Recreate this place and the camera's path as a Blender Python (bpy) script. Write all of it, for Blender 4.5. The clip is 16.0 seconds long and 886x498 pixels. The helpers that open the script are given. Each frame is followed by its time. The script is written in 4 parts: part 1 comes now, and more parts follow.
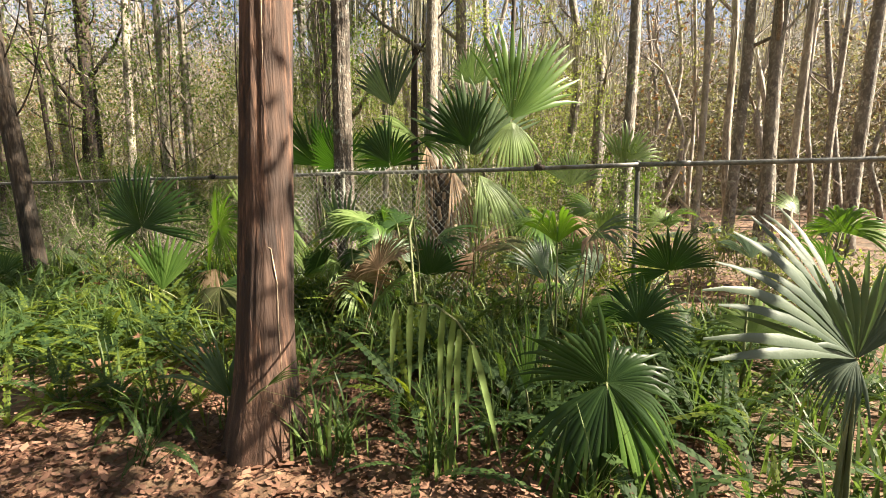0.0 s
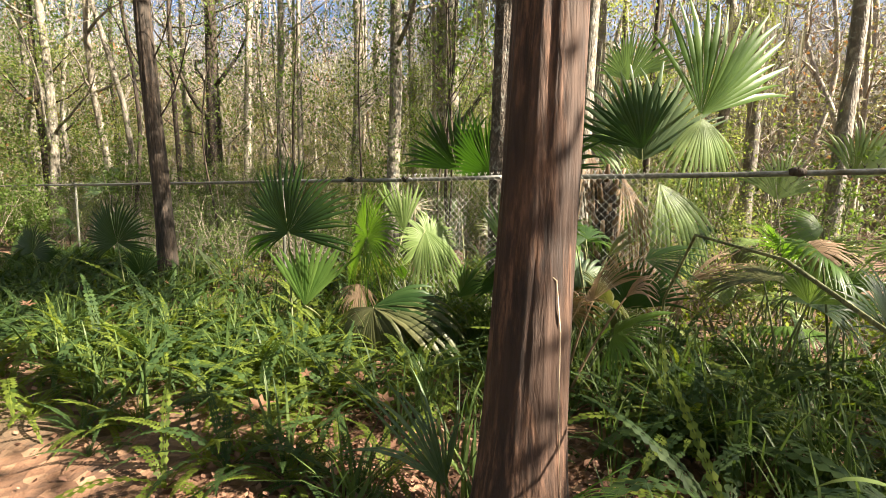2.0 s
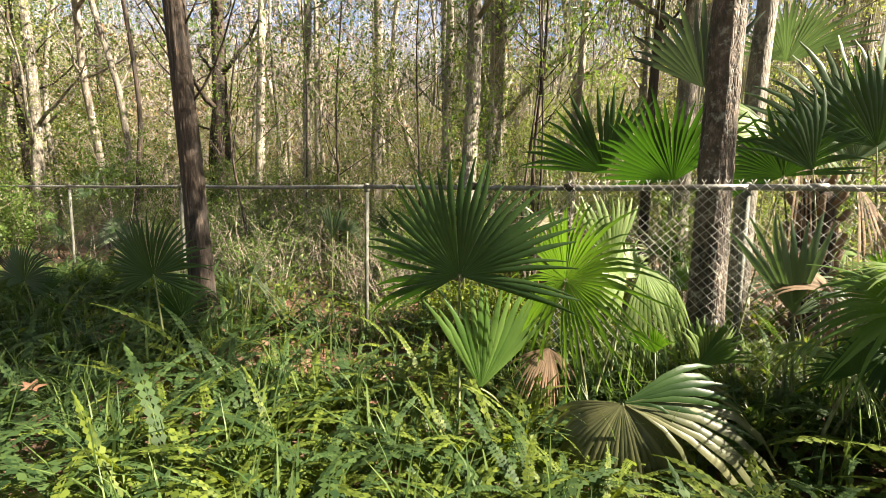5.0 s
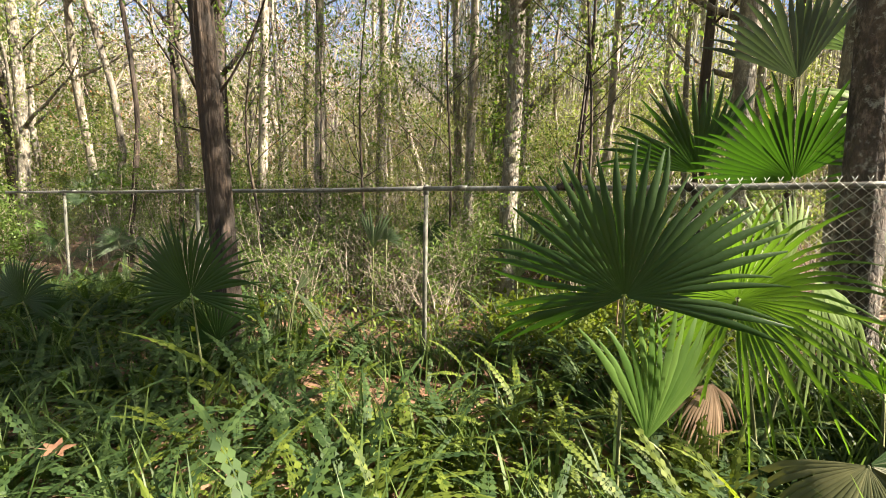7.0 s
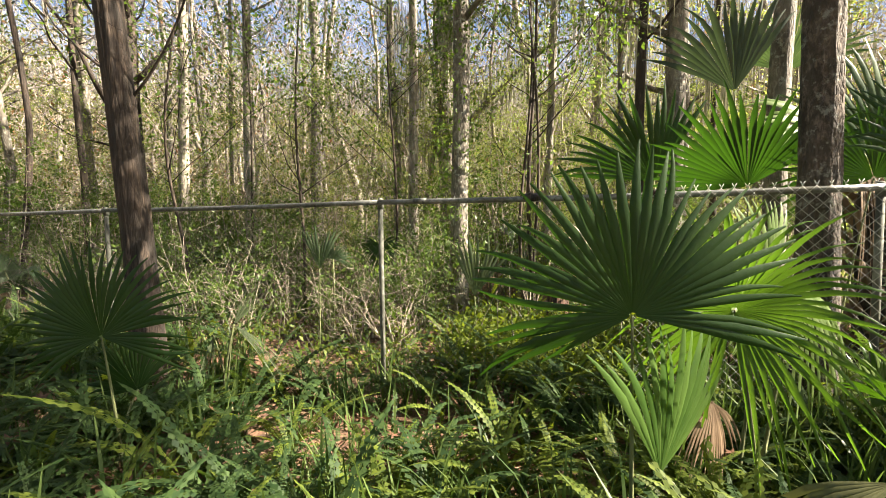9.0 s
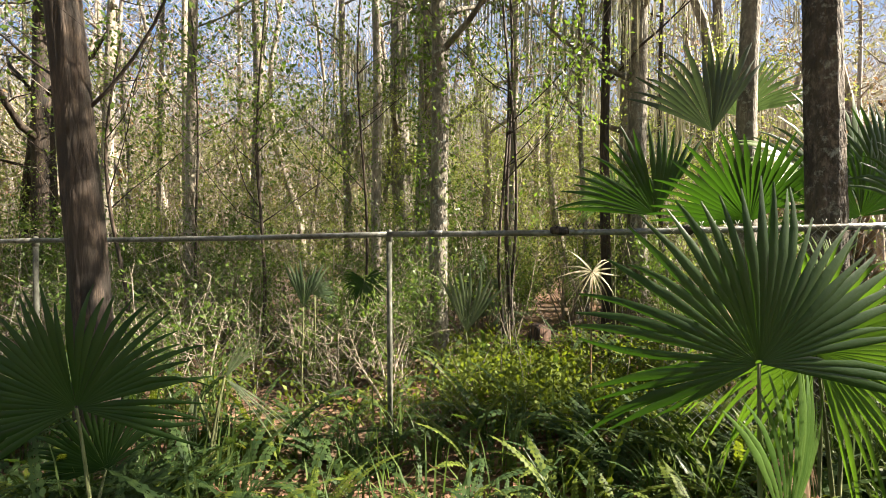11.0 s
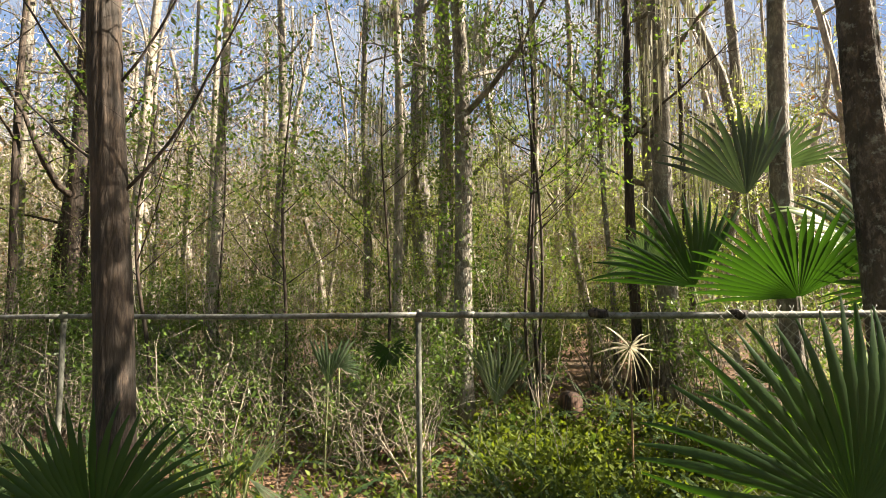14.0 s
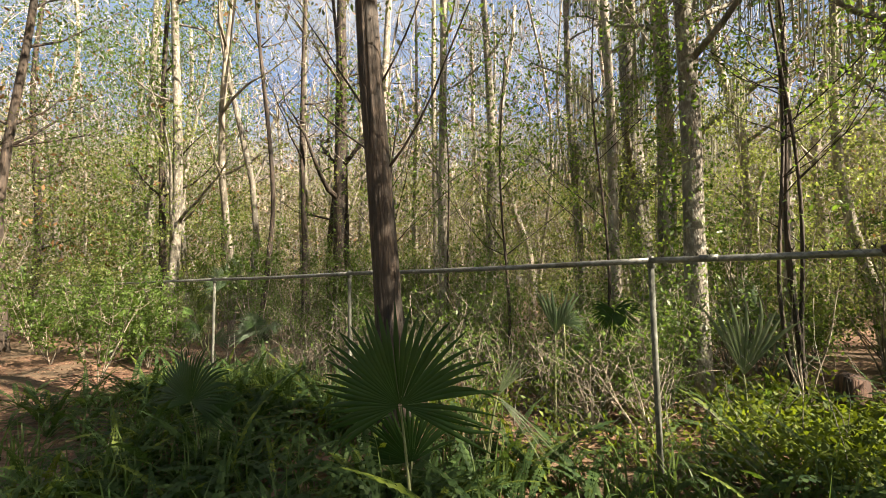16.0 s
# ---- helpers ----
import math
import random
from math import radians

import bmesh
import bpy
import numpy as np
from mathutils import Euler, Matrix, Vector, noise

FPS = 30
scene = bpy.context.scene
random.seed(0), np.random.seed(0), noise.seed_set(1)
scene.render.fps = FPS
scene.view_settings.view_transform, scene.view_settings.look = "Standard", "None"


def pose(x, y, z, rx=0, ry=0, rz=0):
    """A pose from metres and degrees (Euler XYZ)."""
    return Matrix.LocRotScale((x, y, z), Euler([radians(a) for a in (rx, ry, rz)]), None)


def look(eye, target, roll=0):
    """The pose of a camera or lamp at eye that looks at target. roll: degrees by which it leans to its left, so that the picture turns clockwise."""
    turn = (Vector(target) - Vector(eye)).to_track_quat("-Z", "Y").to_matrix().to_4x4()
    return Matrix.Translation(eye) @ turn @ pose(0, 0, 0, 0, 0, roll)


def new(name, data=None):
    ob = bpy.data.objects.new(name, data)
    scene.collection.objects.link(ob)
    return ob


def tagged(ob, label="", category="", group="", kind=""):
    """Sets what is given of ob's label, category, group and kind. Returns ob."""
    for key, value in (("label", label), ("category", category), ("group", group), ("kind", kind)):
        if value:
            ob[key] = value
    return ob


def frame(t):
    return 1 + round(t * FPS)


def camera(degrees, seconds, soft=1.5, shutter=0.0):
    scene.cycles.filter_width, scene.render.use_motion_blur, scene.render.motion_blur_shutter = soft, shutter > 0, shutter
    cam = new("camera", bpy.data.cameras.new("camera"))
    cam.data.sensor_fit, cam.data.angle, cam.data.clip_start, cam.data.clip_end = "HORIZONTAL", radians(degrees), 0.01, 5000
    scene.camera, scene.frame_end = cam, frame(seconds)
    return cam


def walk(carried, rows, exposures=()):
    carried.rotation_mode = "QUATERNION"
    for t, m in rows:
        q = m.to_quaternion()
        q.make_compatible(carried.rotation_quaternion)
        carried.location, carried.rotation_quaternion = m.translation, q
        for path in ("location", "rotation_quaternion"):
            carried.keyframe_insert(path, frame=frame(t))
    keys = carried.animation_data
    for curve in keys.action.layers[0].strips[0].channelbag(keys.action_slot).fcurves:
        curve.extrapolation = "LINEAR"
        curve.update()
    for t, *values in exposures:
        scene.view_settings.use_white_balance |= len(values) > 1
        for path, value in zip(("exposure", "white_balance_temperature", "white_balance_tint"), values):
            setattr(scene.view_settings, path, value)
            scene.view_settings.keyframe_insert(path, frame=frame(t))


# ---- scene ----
cam = camera(89.1, 16.0, soft=0.75)
PATH = [
    (0, (2.93, -4.328, 1.001), (2.198, -2.485, 0.741), -0.7),
    (0.5, (2.78, -4.228, 0.982), (1.894, -2.452, 0.738), -0.2),
    (1, (2.45, -4.026, 0.947), (1.504, -2.28, 0.717), 0.2),
    (1.5, (2.151, -3.953, 0.937), (1.161, -2.229, 0.719), 0.5),
    (2, (1.727, -3.968, 0.963), (0.703, -2.263, 0.754), 0.8),
    (2.5, (1.336, -3.98, 0.945), (0.296, -2.284, 0.739), 0.9),
    (3, (0.979, -3.889, 0.995), (-0.074, -2.202, 0.789), 1.2),
    (3.5, (0.59, -3.859, 1.008), (-0.44, -2.156, 0.804), 1.2),
    (4, (0.298, -3.786, 1.033), (-0.701, -2.064, 0.834), 1.3),
    (4.5, (-0.031, -3.556, 1.065), (-1.001, -1.819, 0.863), 1.0),
    (5, (-0.292, -3.501, 1.085), (-1.256, -1.763, 0.868), 1.0),
    (7.5, (-1.304, -3.31, 1.033), (-2.17, -1.515, 0.87), 0.4),
    (8, (-1.346, -3.262, 1.042), (-2.127, -1.427, 0.893), 0.2),
    (10.5, (-1.972, -3.091, 1.024), (-2.423, -1.143, 0.98), -1.2),
    (11, (-2.163, -3.089, 1.083), (-2.517, -1.12, 1.088), -0.6),
    (11.5, (-2.207, -2.995, 1.137), (-2.547, -1.025, 1.186), -0.5),
    (12, (-2.224, -2.973, 1.181), (-2.544, -1.0, 1.262), -0.2),
    (12.5, (-2.241, -2.961, 1.257), (-2.554, -0.988, 1.361), -0.2),
    (13, (-2.251, -2.98, 1.339), (-2.572, -1.01, 1.466), -0.4),
    (13.5, (-2.263, -3.014, 1.37), (-2.609, -1.05, 1.522), -0.6),
    (14, (-2.273, -3.023, 1.365), (-2.695, -1.077, 1.548), -0.9),
    (14.5, (-2.29, -3.037, 1.352), (-2.915, -1.151, 1.58), -1.6),
    (15, (-2.322, -3.114, 1.302), (-3.179, -1.325, 1.557), -2.0),
    (15.5, (-2.317, -3.161, 1.226), (-3.382, -1.483, 1.449), -1.3),
    (16, (-2.357, -3.242, 1.056), (-3.58, -1.668, 1.217), -0.9),
]
walk(cam, [(t, look(eye, target, roll)) for t, eye, target, roll in PATH], [(0, 2.45, 7150, 10), (5, 2.7, 7150, 11), (8, 2.72, 7000, 11), (12, 2.52, 7000, 10), (16, 2.38, 7300, 11)])

# ---- light ----
world = bpy.data.worlds.new("sky")
scene.world = world
world.use_nodes = True
wn = world.node_tree
sky = wn.nodes.new("ShaderNodeTexSky")
sky.sky_type, sky.sun_disc = "NISHITA", False
SUN_TO = Vector((1.0, 0.20, 0.80)).normalized()
sky.sun_elevation = math.asin(SUN_TO.z)
sky.sun_rotation = math.atan2(SUN_TO.x, SUN_TO.y)
wn.nodes["Background"].inputs["Strength"].default_value = 0.05
wn.links.new(sky.outputs[0], wn.nodes["Background"].inputs["Color"])
sun = new("sun", bpy.data.lights.new("sun", "SUN"))
sun.data.energy, sun.data.angle, sun.data.color = 5.0, radians(0.5), (1.0, 0.93, 0.80)
sun.matrix_world = look(SUN_TO * 40, (0, 0, 0))

# ---- materials ----


def material(name):
    m = bpy.data.materials.new(name)
    m.use_nodes = True
    return m, m.node_tree, m.node_tree.nodes["Principled BSDF"]


def node(tree, kind, **values):
    n = tree.nodes.new(kind)
    for key, value in values.items():
        n.inputs[key].default_value = value
    return n


def ramp(tree, source, stops):
    r = tree.nodes.new("ShaderNodeValToRGB")
    while len(r.color_ramp.elements) < len(stops):
        r.color_ramp.elements.new(0.5)
    for e, (at, colour) in zip(r.color_ramp.elements, stops):
        e.position, e.color = at, (*colour, 1)
    tree.links.new(source, r.inputs[0])
    return r.outputs[0]


def mixed(tree, factor, a, b, mode="MIX"):
    m = tree.nodes.new("ShaderNodeMix")
    m.data_type, m.blend_type = "RGBA", mode
    for socket, value in ((m.inputs[0], factor), (m.inputs[6], a), (m.inputs[7], b)):
        if isinstance(value, bpy.types.NodeSocket):
            tree.links.new(value, socket)
        elif isinstance(value, float):
            socket.default_value = value
        else:
            socket.default_value = (*value, 1)
    return m.outputs[2]


def coords(tree, scale=(1, 1, 1)):
    c = tree.nodes.new("ShaderNodeTexCoord")
    m = tree.nodes.new("ShaderNodeMapping")
    m.inputs["Scale"].default_value = scale
    tree.links.new(c.outputs["Object"], m.inputs[0])
    return m.outputs[0]


def noise_of(tree, vector, scale, detail=6.0, rough=0.6):
    n = node(tree, "ShaderNodeTexNoise", Scale=scale, Detail=detail, Roughness=rough)
    tree.links.new(vector, n.inputs["Vector"])
    return n.outputs["Fac"]


def bump(tree, p, height, strength, distance=0.01):
    b = node(tree, "ShaderNodeBump", Strength=strength, Distance=distance)
    tree.links.new(height, b.inputs["Height"])
    tree.links.new(b.outputs[0], p.inputs["Normal"])


def leaf_material(name, dark, light, through_light, gloss=0.4, share=0.4):
    """Thin leaf: coloured piece by piece, with light shining through it."""
    m, t, p = material(name)
    g = t.nodes.new("ShaderNodeNewGeometry")
    v = coords(t)
    n = noise_of(t, v, 9.0, 3.0)
    f = mixed(t, 0.5, g.outputs["Random Per Island"], n)
    c = ramp(t, f, [(0.25, dark), (0.75, light)])
    t.links.new(c, p.inputs["Base Color"])
    p.inputs["Roughness"].default_value = gloss
    p.inputs["Specular IOR Level"].default_value = 0.22 if gloss > 0.35 else 0.5
    tr = t.nodes.new("ShaderNodeBsdfTranslucent")
    tc = mixed(t, f, through_light, tuple(q * 0.6 for q in through_light))
    t.links.new(tc, tr.inputs["Color"])
    mix = node(t, "ShaderNodeMixShader", Fac=share)
    t.links.new(p.outputs[0], mix.inputs[1])
    t.links.new(tr.outputs[0], mix.inputs[2])
    t.links.new(mix.outputs[0], t.nodes["Material Output"].inputs["Surface"])
    bump(t, p, noise_of(t, coords(t, (1, 1, 1)), 60.0, 2.0), 0.25, 0.004)
    return m


# palm greens copied in shaded, lit and backlit tones: light is in the colour
LEAF_SHADED = leaf_material("palm_leaf_shaded", (0.015, 0.036, 0.010), (0.036, 0.070, 0.020), (0.05, 0.14, 0.008), 0.38, 0.3)
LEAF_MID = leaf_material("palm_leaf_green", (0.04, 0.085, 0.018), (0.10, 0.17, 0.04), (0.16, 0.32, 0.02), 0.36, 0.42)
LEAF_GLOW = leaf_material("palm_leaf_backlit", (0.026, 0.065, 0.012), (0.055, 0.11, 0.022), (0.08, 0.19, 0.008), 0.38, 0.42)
LEAF_LIT = leaf_material("palm_leaf_lit", (0.09, 0.14, 0.04), (0.20, 0.27, 0.10), (0.24, 0.36, 0.06), 0.38, 0.4)
LEAF_GREY = leaf_material("palm_leaf_greygreen", (0.05, 0.085, 0.045), (0.12, 0.17, 0.09), (0.12, 0.2, 0.05), 0.36, 0.3)
LEAF_SILVER = leaf_material("palm_leaf_silver", (0.035, 0.055, 0.035), (0.085, 0.11, 0.075), (0.07, 0.11, 0.035), 0.5, 0.2)
LEAF_PALE = leaf_material("palm_leaf_pale", (0.07, 0.10, 0.05), (0.17, 0.20, 0.11), (0.14, 0.19, 0.07), 0.45, 0.3)
LEAF_OLIVE = leaf_material("palm_leaf_olive", (0.05, 0.06, 0.025), (0.13, 0.13, 0.06), (0.14, 0.15, 0.03), 0.4, 0.3)
LEAF_BROWN = leaf_material("palm_leaf_dead", (0.12, 0.078, 0.048), (0.36, 0.25, 0.165), (0.3, 0.17, 0.07), 0.6, 0.25)
LEAF_CREAM = leaf_material("palm_leaf_dry", (0.36, 0.31, 0.2), (0.6, 0.55, 0.4), (0.4, 0.33, 0.16), 0.55, 0.3)
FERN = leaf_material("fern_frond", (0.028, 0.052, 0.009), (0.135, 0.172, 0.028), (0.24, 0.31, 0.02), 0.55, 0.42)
# shaded copy of the fern green: shade is put into the colour
FERN_SHADED = leaf_material("fern_frond_shaded", (0.014, 0.034, 0.012), (0.05, 0.085, 0.024), (0.11, 0.19, 0.02), 0.6, 0.36)
GRASS = leaf_material("grass_blade", (0.03, 0.06, 0.018), (0.11, 0.155, 0.045), (0.15, 0.24, 0.04), 0.42, 0.36)
SHRUB = leaf_material("shrub_leaf", (0.03, 0.058, 0.014), (0.115, 0.17, 0.04), (0.17, 0.28, 0.03), 0.36, 0.42)
MIDSTORY = leaf_material("midstory_leaf", (0.06, 0.085, 0.022), (0.22, 0.25, 0.08), (0.42, 0.5, 0.10), 0.4, 0.48)
CANOPY = leaf_material("canopy_leaf", (0.06, 0.07, 0.022), (0.19, 0.18, 0.08), (0.22, 0.23, 0.07), 0.5, 0.42)
RUSSET = leaf_material("russet_leaf", (0.14, 0.075, 0.035), (0.30, 0.17, 0.08), (0.35, 0.17, 0.05), 0.6, 0.35)
BROWN_BRUSH = leaf_material("brown_brush_leaf", (0.05, 0.04, 0.026), (0.17, 0.13, 0.085), (0.16, 0.12, 0.06), 0.6, 0.3)
MOSS = leaf_material("hanging_moss", (0.16, 0.16, 0.12), (0.33, 0.32, 0.25), (0.3, 0.28, 0.18), 0.8, 0.3)
LITTER = leaf_material("fallen_leaf", (0.04, 0.017, 0.011), (0.30, 0.165, 0.115), (0.2, 0.09, 0.03), 0.6, 0.12)


def bark_material(name, dark, mid, light, fine=26.0, tall=0.10, lichen=0.0, depth=0.014, cells=0.3):
    m, t, p = material(name)
    v = coords(t, (1, 1, tall))
    a = noise_of(t, v, fine, 8.0, 0.7)
    b = noise_of(t, coords(t, (1, 1, 0.35)), 4.0, 4.0)
    streak = node(t, "ShaderNodeTexVoronoi", Scale=fine * 0.9)
    streak.feature = "DISTANCE_TO_EDGE"
    t.links.new(v, streak.inputs["Vector"])
    c = ramp(t, a, [(0.40, dark), (0.5, mid), (0.61, light)])
    wide = noise_of(t, coords(t, (1, 1, tall * 1.6)), fine * 0.3, 3.0, 0.5)
    c = mixed(t, ramp(t, wide, [(0.44, (0.9, 0.9, 0.9)), (0.54, (0, 0, 0))]), c, dark)
    c = mixed(t, ramp(t, b, [(0.35, (0, 0, 0)), (0.7, (1, 1, 1))]), c, mixed(t, 0.55, c, light))
    if lichen:
        spot = ramp(t, noise_of(t, coords(t), 14.0, 5.0, 0.7), [(0.56, (0, 0, 0)), (0.66, (lichen, lichen, lichen))])
        c = mixed(t, spot, c, (0.42, 0.44, 0.38))
    t.links.new(c, p.inputs["Base Color"])
    p.inputs["Roughness"].default_value = 0.85
    h = mixed(t, cells, a, ramp(t, streak.outputs["Distance"], [(0.0, (0, 0, 0)), (0.25, (1, 1, 1))]))
    bump(t, p, h, 0.9, depth)
    return m


BARK_RED = bark_material("red_fibrous_bark", (0.009, 0.005, 0.004), (0.042, 0.020, 0.013), (0.135, 0.070, 0.044), 44.0, 0.085, 0.0, 0.012, 0.2)
BARK_DARK = bark_material("dark_bark", (0.008, 0.006, 0.004), (0.028, 0.019, 0.014), (0.09, 0.062, 0.044), 30.0, 0.16)
BARK_GREY = bark_material("grey_lichen_bark", (0.05, 0.042, 0.033), (0.145, 0.12, 0.095), (0.30, 0.265, 0.215), 34.0, 0.35, 0.7)
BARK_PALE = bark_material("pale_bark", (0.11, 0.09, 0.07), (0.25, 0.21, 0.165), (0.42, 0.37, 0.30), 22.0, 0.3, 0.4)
BARK_PLATE = bark_material("plated_bark", (0.016, 0.012, 0.009), (0.060, 0.046, 0.035), (0.17, 0.135, 0.105), 40.0, 0.45, 0.5, 0.02)
STEM = bark_material("stem", (0.05, 0.06, 0.02), (0.13, 0.15, 0.06), (0.25, 0.26, 0.12), 40.0, 0.1)
# far leaf colour paled to carry haze and distant sunlight
HAZE = leaf_material("hazed_far_leaf", (0.18, 0.16, 0.09), (0.40, 0.34, 0.24), (0.32, 0.3, 0.14), 0.7, 0.4)
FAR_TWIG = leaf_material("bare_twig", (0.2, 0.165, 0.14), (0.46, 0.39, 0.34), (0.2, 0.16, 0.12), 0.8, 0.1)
TWIG = bark_material("twig", (0.10, 0.08, 0.06), (0.25, 0.2, 0.15), (0.42, 0.36, 0.28), 30.0, 0.2)


def metal_material():
    m, t, p = material("weathered_galvanised_steel")
    v = coords(t)
    a = noise_of(t, v, 30.0, 6.0)
    b = noise_of(t, v, 3.5, 5.0)
    c = ramp(t, a, [(0.3, (0.10, 0.10, 0.09)), (0.7, (0.27, 0.27, 0.25))])
    rust = ramp(t, b, [(0.50, (0, 0, 0)), (0.66, (0.85, 0.85, 0.85))])
    c = mixed(t, rust, c, (0.10, 0.085, 0.06))
    t.links.new(c, p.inputs["Base Color"])
    p.inputs["Metallic"].default_value = 0.55
    p.inputs["Roughness"].default_value = 0.5
    bump(t, p, a, 0.25, 0.002)
    return m


STEEL = metal_material()


def wire_material():
    m, t, p = material("galvanised_wire")
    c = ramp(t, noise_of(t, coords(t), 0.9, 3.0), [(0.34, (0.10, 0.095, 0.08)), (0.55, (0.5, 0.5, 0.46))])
    t.links.new(c, p.inputs["Base Color"])
    p.inputs["Metallic"].default_value = 0.3
    p.inputs["Roughness"].default_value = 0.45
    return m


WIRE = wire_material()
# shaded copy of the wire: shade and dirt are in its dark colour
WIRE_SHADED = bark_material("shaded_dirty_wire", (0.010, 0.008, 0.006), (0.025, 0.021, 0.016), (0.06, 0.052, 0.04), 20.0, 0.6, 0.0, 0.001)
POST = bark_material("dirty_galvanised_post", (0.036, 0.037, 0.028), (0.088, 0.09, 0.07), (0.20, 0.20, 0.17), 16.0, 0.6, 0.0, 0.002)


def ground_material():
    m, t, p = material("leaf_litter_soil")
    v = coords(t)
    cells = node(t, "ShaderNodeTexVoronoi", Scale=16.0, Randomness=1.0)
    t.links.new(v, cells.inputs["Vector"])
    c = ramp(t, noise_of(t, cells.outputs["Color"], 3.0, 2.0), [(0.3, (0.05, 0.026, 0.015)), (0.5, (0.15, 0.075, 0.042)), (0.7, (0.30, 0.18, 0.11))])
    patch = noise_of(t, v, 0.7, 5.0)
    c = mixed(t, ramp(t, patch, [(0.42, (0, 0, 0)), (0.62, (0.8, 0.8, 0.8))]), c, (0.07, 0.05, 0.028))
    t.links.new(c, p.inputs["Base Color"])
    p.inputs["Roughness"].default_value = 0.9
    bump(t, p, mixed(t, 0.5, cells.outputs["Distance"], noise_of(t, v, 30.0)), 1.0, 0.03)
    return m


SOIL = ground_material()


# ---- helpers for meshes ----
RNG = np.random.default_rng(7)
GROUND = -0.28


def ground_z(x, y):
    return GROUND + 0.05 * math.sin(0.9 * x + 0.6) * math.cos(0.8 * y) + 0.03 * math.sin(2.3 * x + 1.7 * y)


def ground_zs(x, y):
    return GROUND + 0.05 * np.sin(0.9 * x + 0.6) * np.cos(0.8 * y) + 0.03 * np.sin(2.3 * x + 1.7 * y)


def quads_mesh(name, verts, mat, smooth=False):
    """A mesh of separate quads: verts of shape (n, 4, 3)."""
    n = len(verts)
    me = bpy.data.meshes.new(name)
    me.vertices.add(4 * n)
    me.vertices.foreach_set("co", np.ascontiguousarray(verts, dtype=np.float32).ravel())
    me.loops.add(4 * n)
    me.loops.foreach_set("vertex_index", np.arange(4 * n, dtype=np.int32))
    me.polygons.add(n)
    me.polygons.foreach_set("loop_start", np.arange(0, 4 * n, 4, dtype=np.int32))
    me.materials.append(mat)
    me.update(calc_edges=True)
    return me


def grid_mesh(name, verts, faces, mat, smooth=True):
    me = bpy.data.meshes.new(name)
    me.from_pydata([tuple(v) for v in verts], [], faces)
    me.materials.append(mat)
    if smooth:
        me.polygons.foreach_set("use_smooth", [True] * len(me.polygons))
    me.update()
    return me


def tube(points, radii, sides=8, rough=0.0, seed=0, ridge=0.0, run=0.5):
    """Verts and faces of a tapered tube along points; rough: uneven radius."""
    pts = [Vector(p) for p in points]
    verts, faces = [], []
    for i, p in enumerate(pts):
        d = (pts[min(i + 1, len(pts) - 1)] - pts[max(i - 1, 0)]).normalized()
        a = d.orthogonal().normalized() if abs(d.z) < 0.7 else Vector((1, 0, 0)).cross(d).normalized()
        b = d.cross(a)
        for k in range(sides):
            w = 2 * math.pi * k / sides
            q = a * math.cos(w) + b * math.sin(w)
            r = radii[i] * (1 + rough * noise.noise(Vector((q.x * 2.2 + seed, q.y * 2.2, p.z * 0.8))))
            if ridge:
                r += ridge * (noise.noise(Vector((q.x * 11 + seed, q.y * 11, p.z * run))) + 0.6 * noise.noise(Vector((q.x * 24, q.y * 24 + seed, p.z * run * 2))))
            verts.append(p + q * r)
    for i in range(len(pts) - 1):
        for k in range(sides):
            n = (k + 1) % sides
            faces.append((i * sides + k, i * sides + n, (i + 1) * sides + n, (i + 1) * sides + k))
    faces.append(tuple(range(sides - 1, -1, -1)))
    faces.append(tuple(range((len(pts) - 1) * sides, len(pts) * sides)))
    return verts, faces


def joined(pieces):
    verts, faces = [], []
    for v, f in pieces:
        k = len(verts)
        verts += v
        faces += [tuple(i + k for i in face) for face in f]
    return verts, faces


def part(name, mesh, parent, label=""):
    ob = new(name, mesh)
    ob.parent = parent
    return tagged(ob, label) if label else ob


def leaf_quads(centres, size, flat=0.35, aspect=2.2, rng=RNG):
    """Small folded leaves about the centres, each a rhombus with its own turn."""
    n = len(centres)
    d = rng.normal(size=(n, 3))
    d[:, 2] -= 0.35
    d /= np.linalg.norm(d, axis=1)[:, None]
    u = rng.normal(size=(n, 3)) * (flat, flat, 1.0)
    s = np.cross(d, u)
    s /= np.linalg.norm(s, axis=1)[:, None] + 1e-9
    length = rng.uniform(0.6, 1.35, n)[:, None] * size
    wide = length / aspect
    up = np.cross(s, d) * wide * 0.25
    return np.stack([centres, centres + d * length * 0.45 + s * wide * 0.5 + up, centres + d * length, centres + d * length * 0.45 - s * wide * 0.5 + up], axis=1)


def clump_points(middles, spread, per, rng=RNG):
    return (middles[:, None, :] + rng.normal(size=(len(middles), per, 3)) * spread).reshape(-1, 3)


# ---- ground ----
def build_ground():
    a = np.concatenate([np.linspace(-400, -30, 14, endpoint=False), np.linspace(-30, 14, 150, endpoint=False), np.linspace(14, 400, 15)])
    b = np.concatenate([np.linspace(-400, -12, 14, endpoint=False), np.linspace(-12, 24, 120, endpoint=False), np.linspace(24, 400, 15)])
    X, Y = np.meshgrid(a, b)
    Z = ground_zs(X, Y)
    verts = np.stack([X, Y, Z], -1).reshape(-1, 3).tolist()
    w = len(a)
    faces = [(j * w + i, j * w + i + 1, (j + 1) * w + i + 1, (j + 1) * w + i) for j in range(len(b) - 1) for i in range(w - 1)]
    ob = new("ground", grid_mesh("ground", verts, faces, SOIL))
    tagged(ob, "brown leaf-littered woodland ground", "ground", kind="structure")


build_ground()

# ---- fence ----
POSTS = (-9.3, -6.2, -3.12, 0.0, 3.05, 6.1, 9.2)
RAIL = 1.2


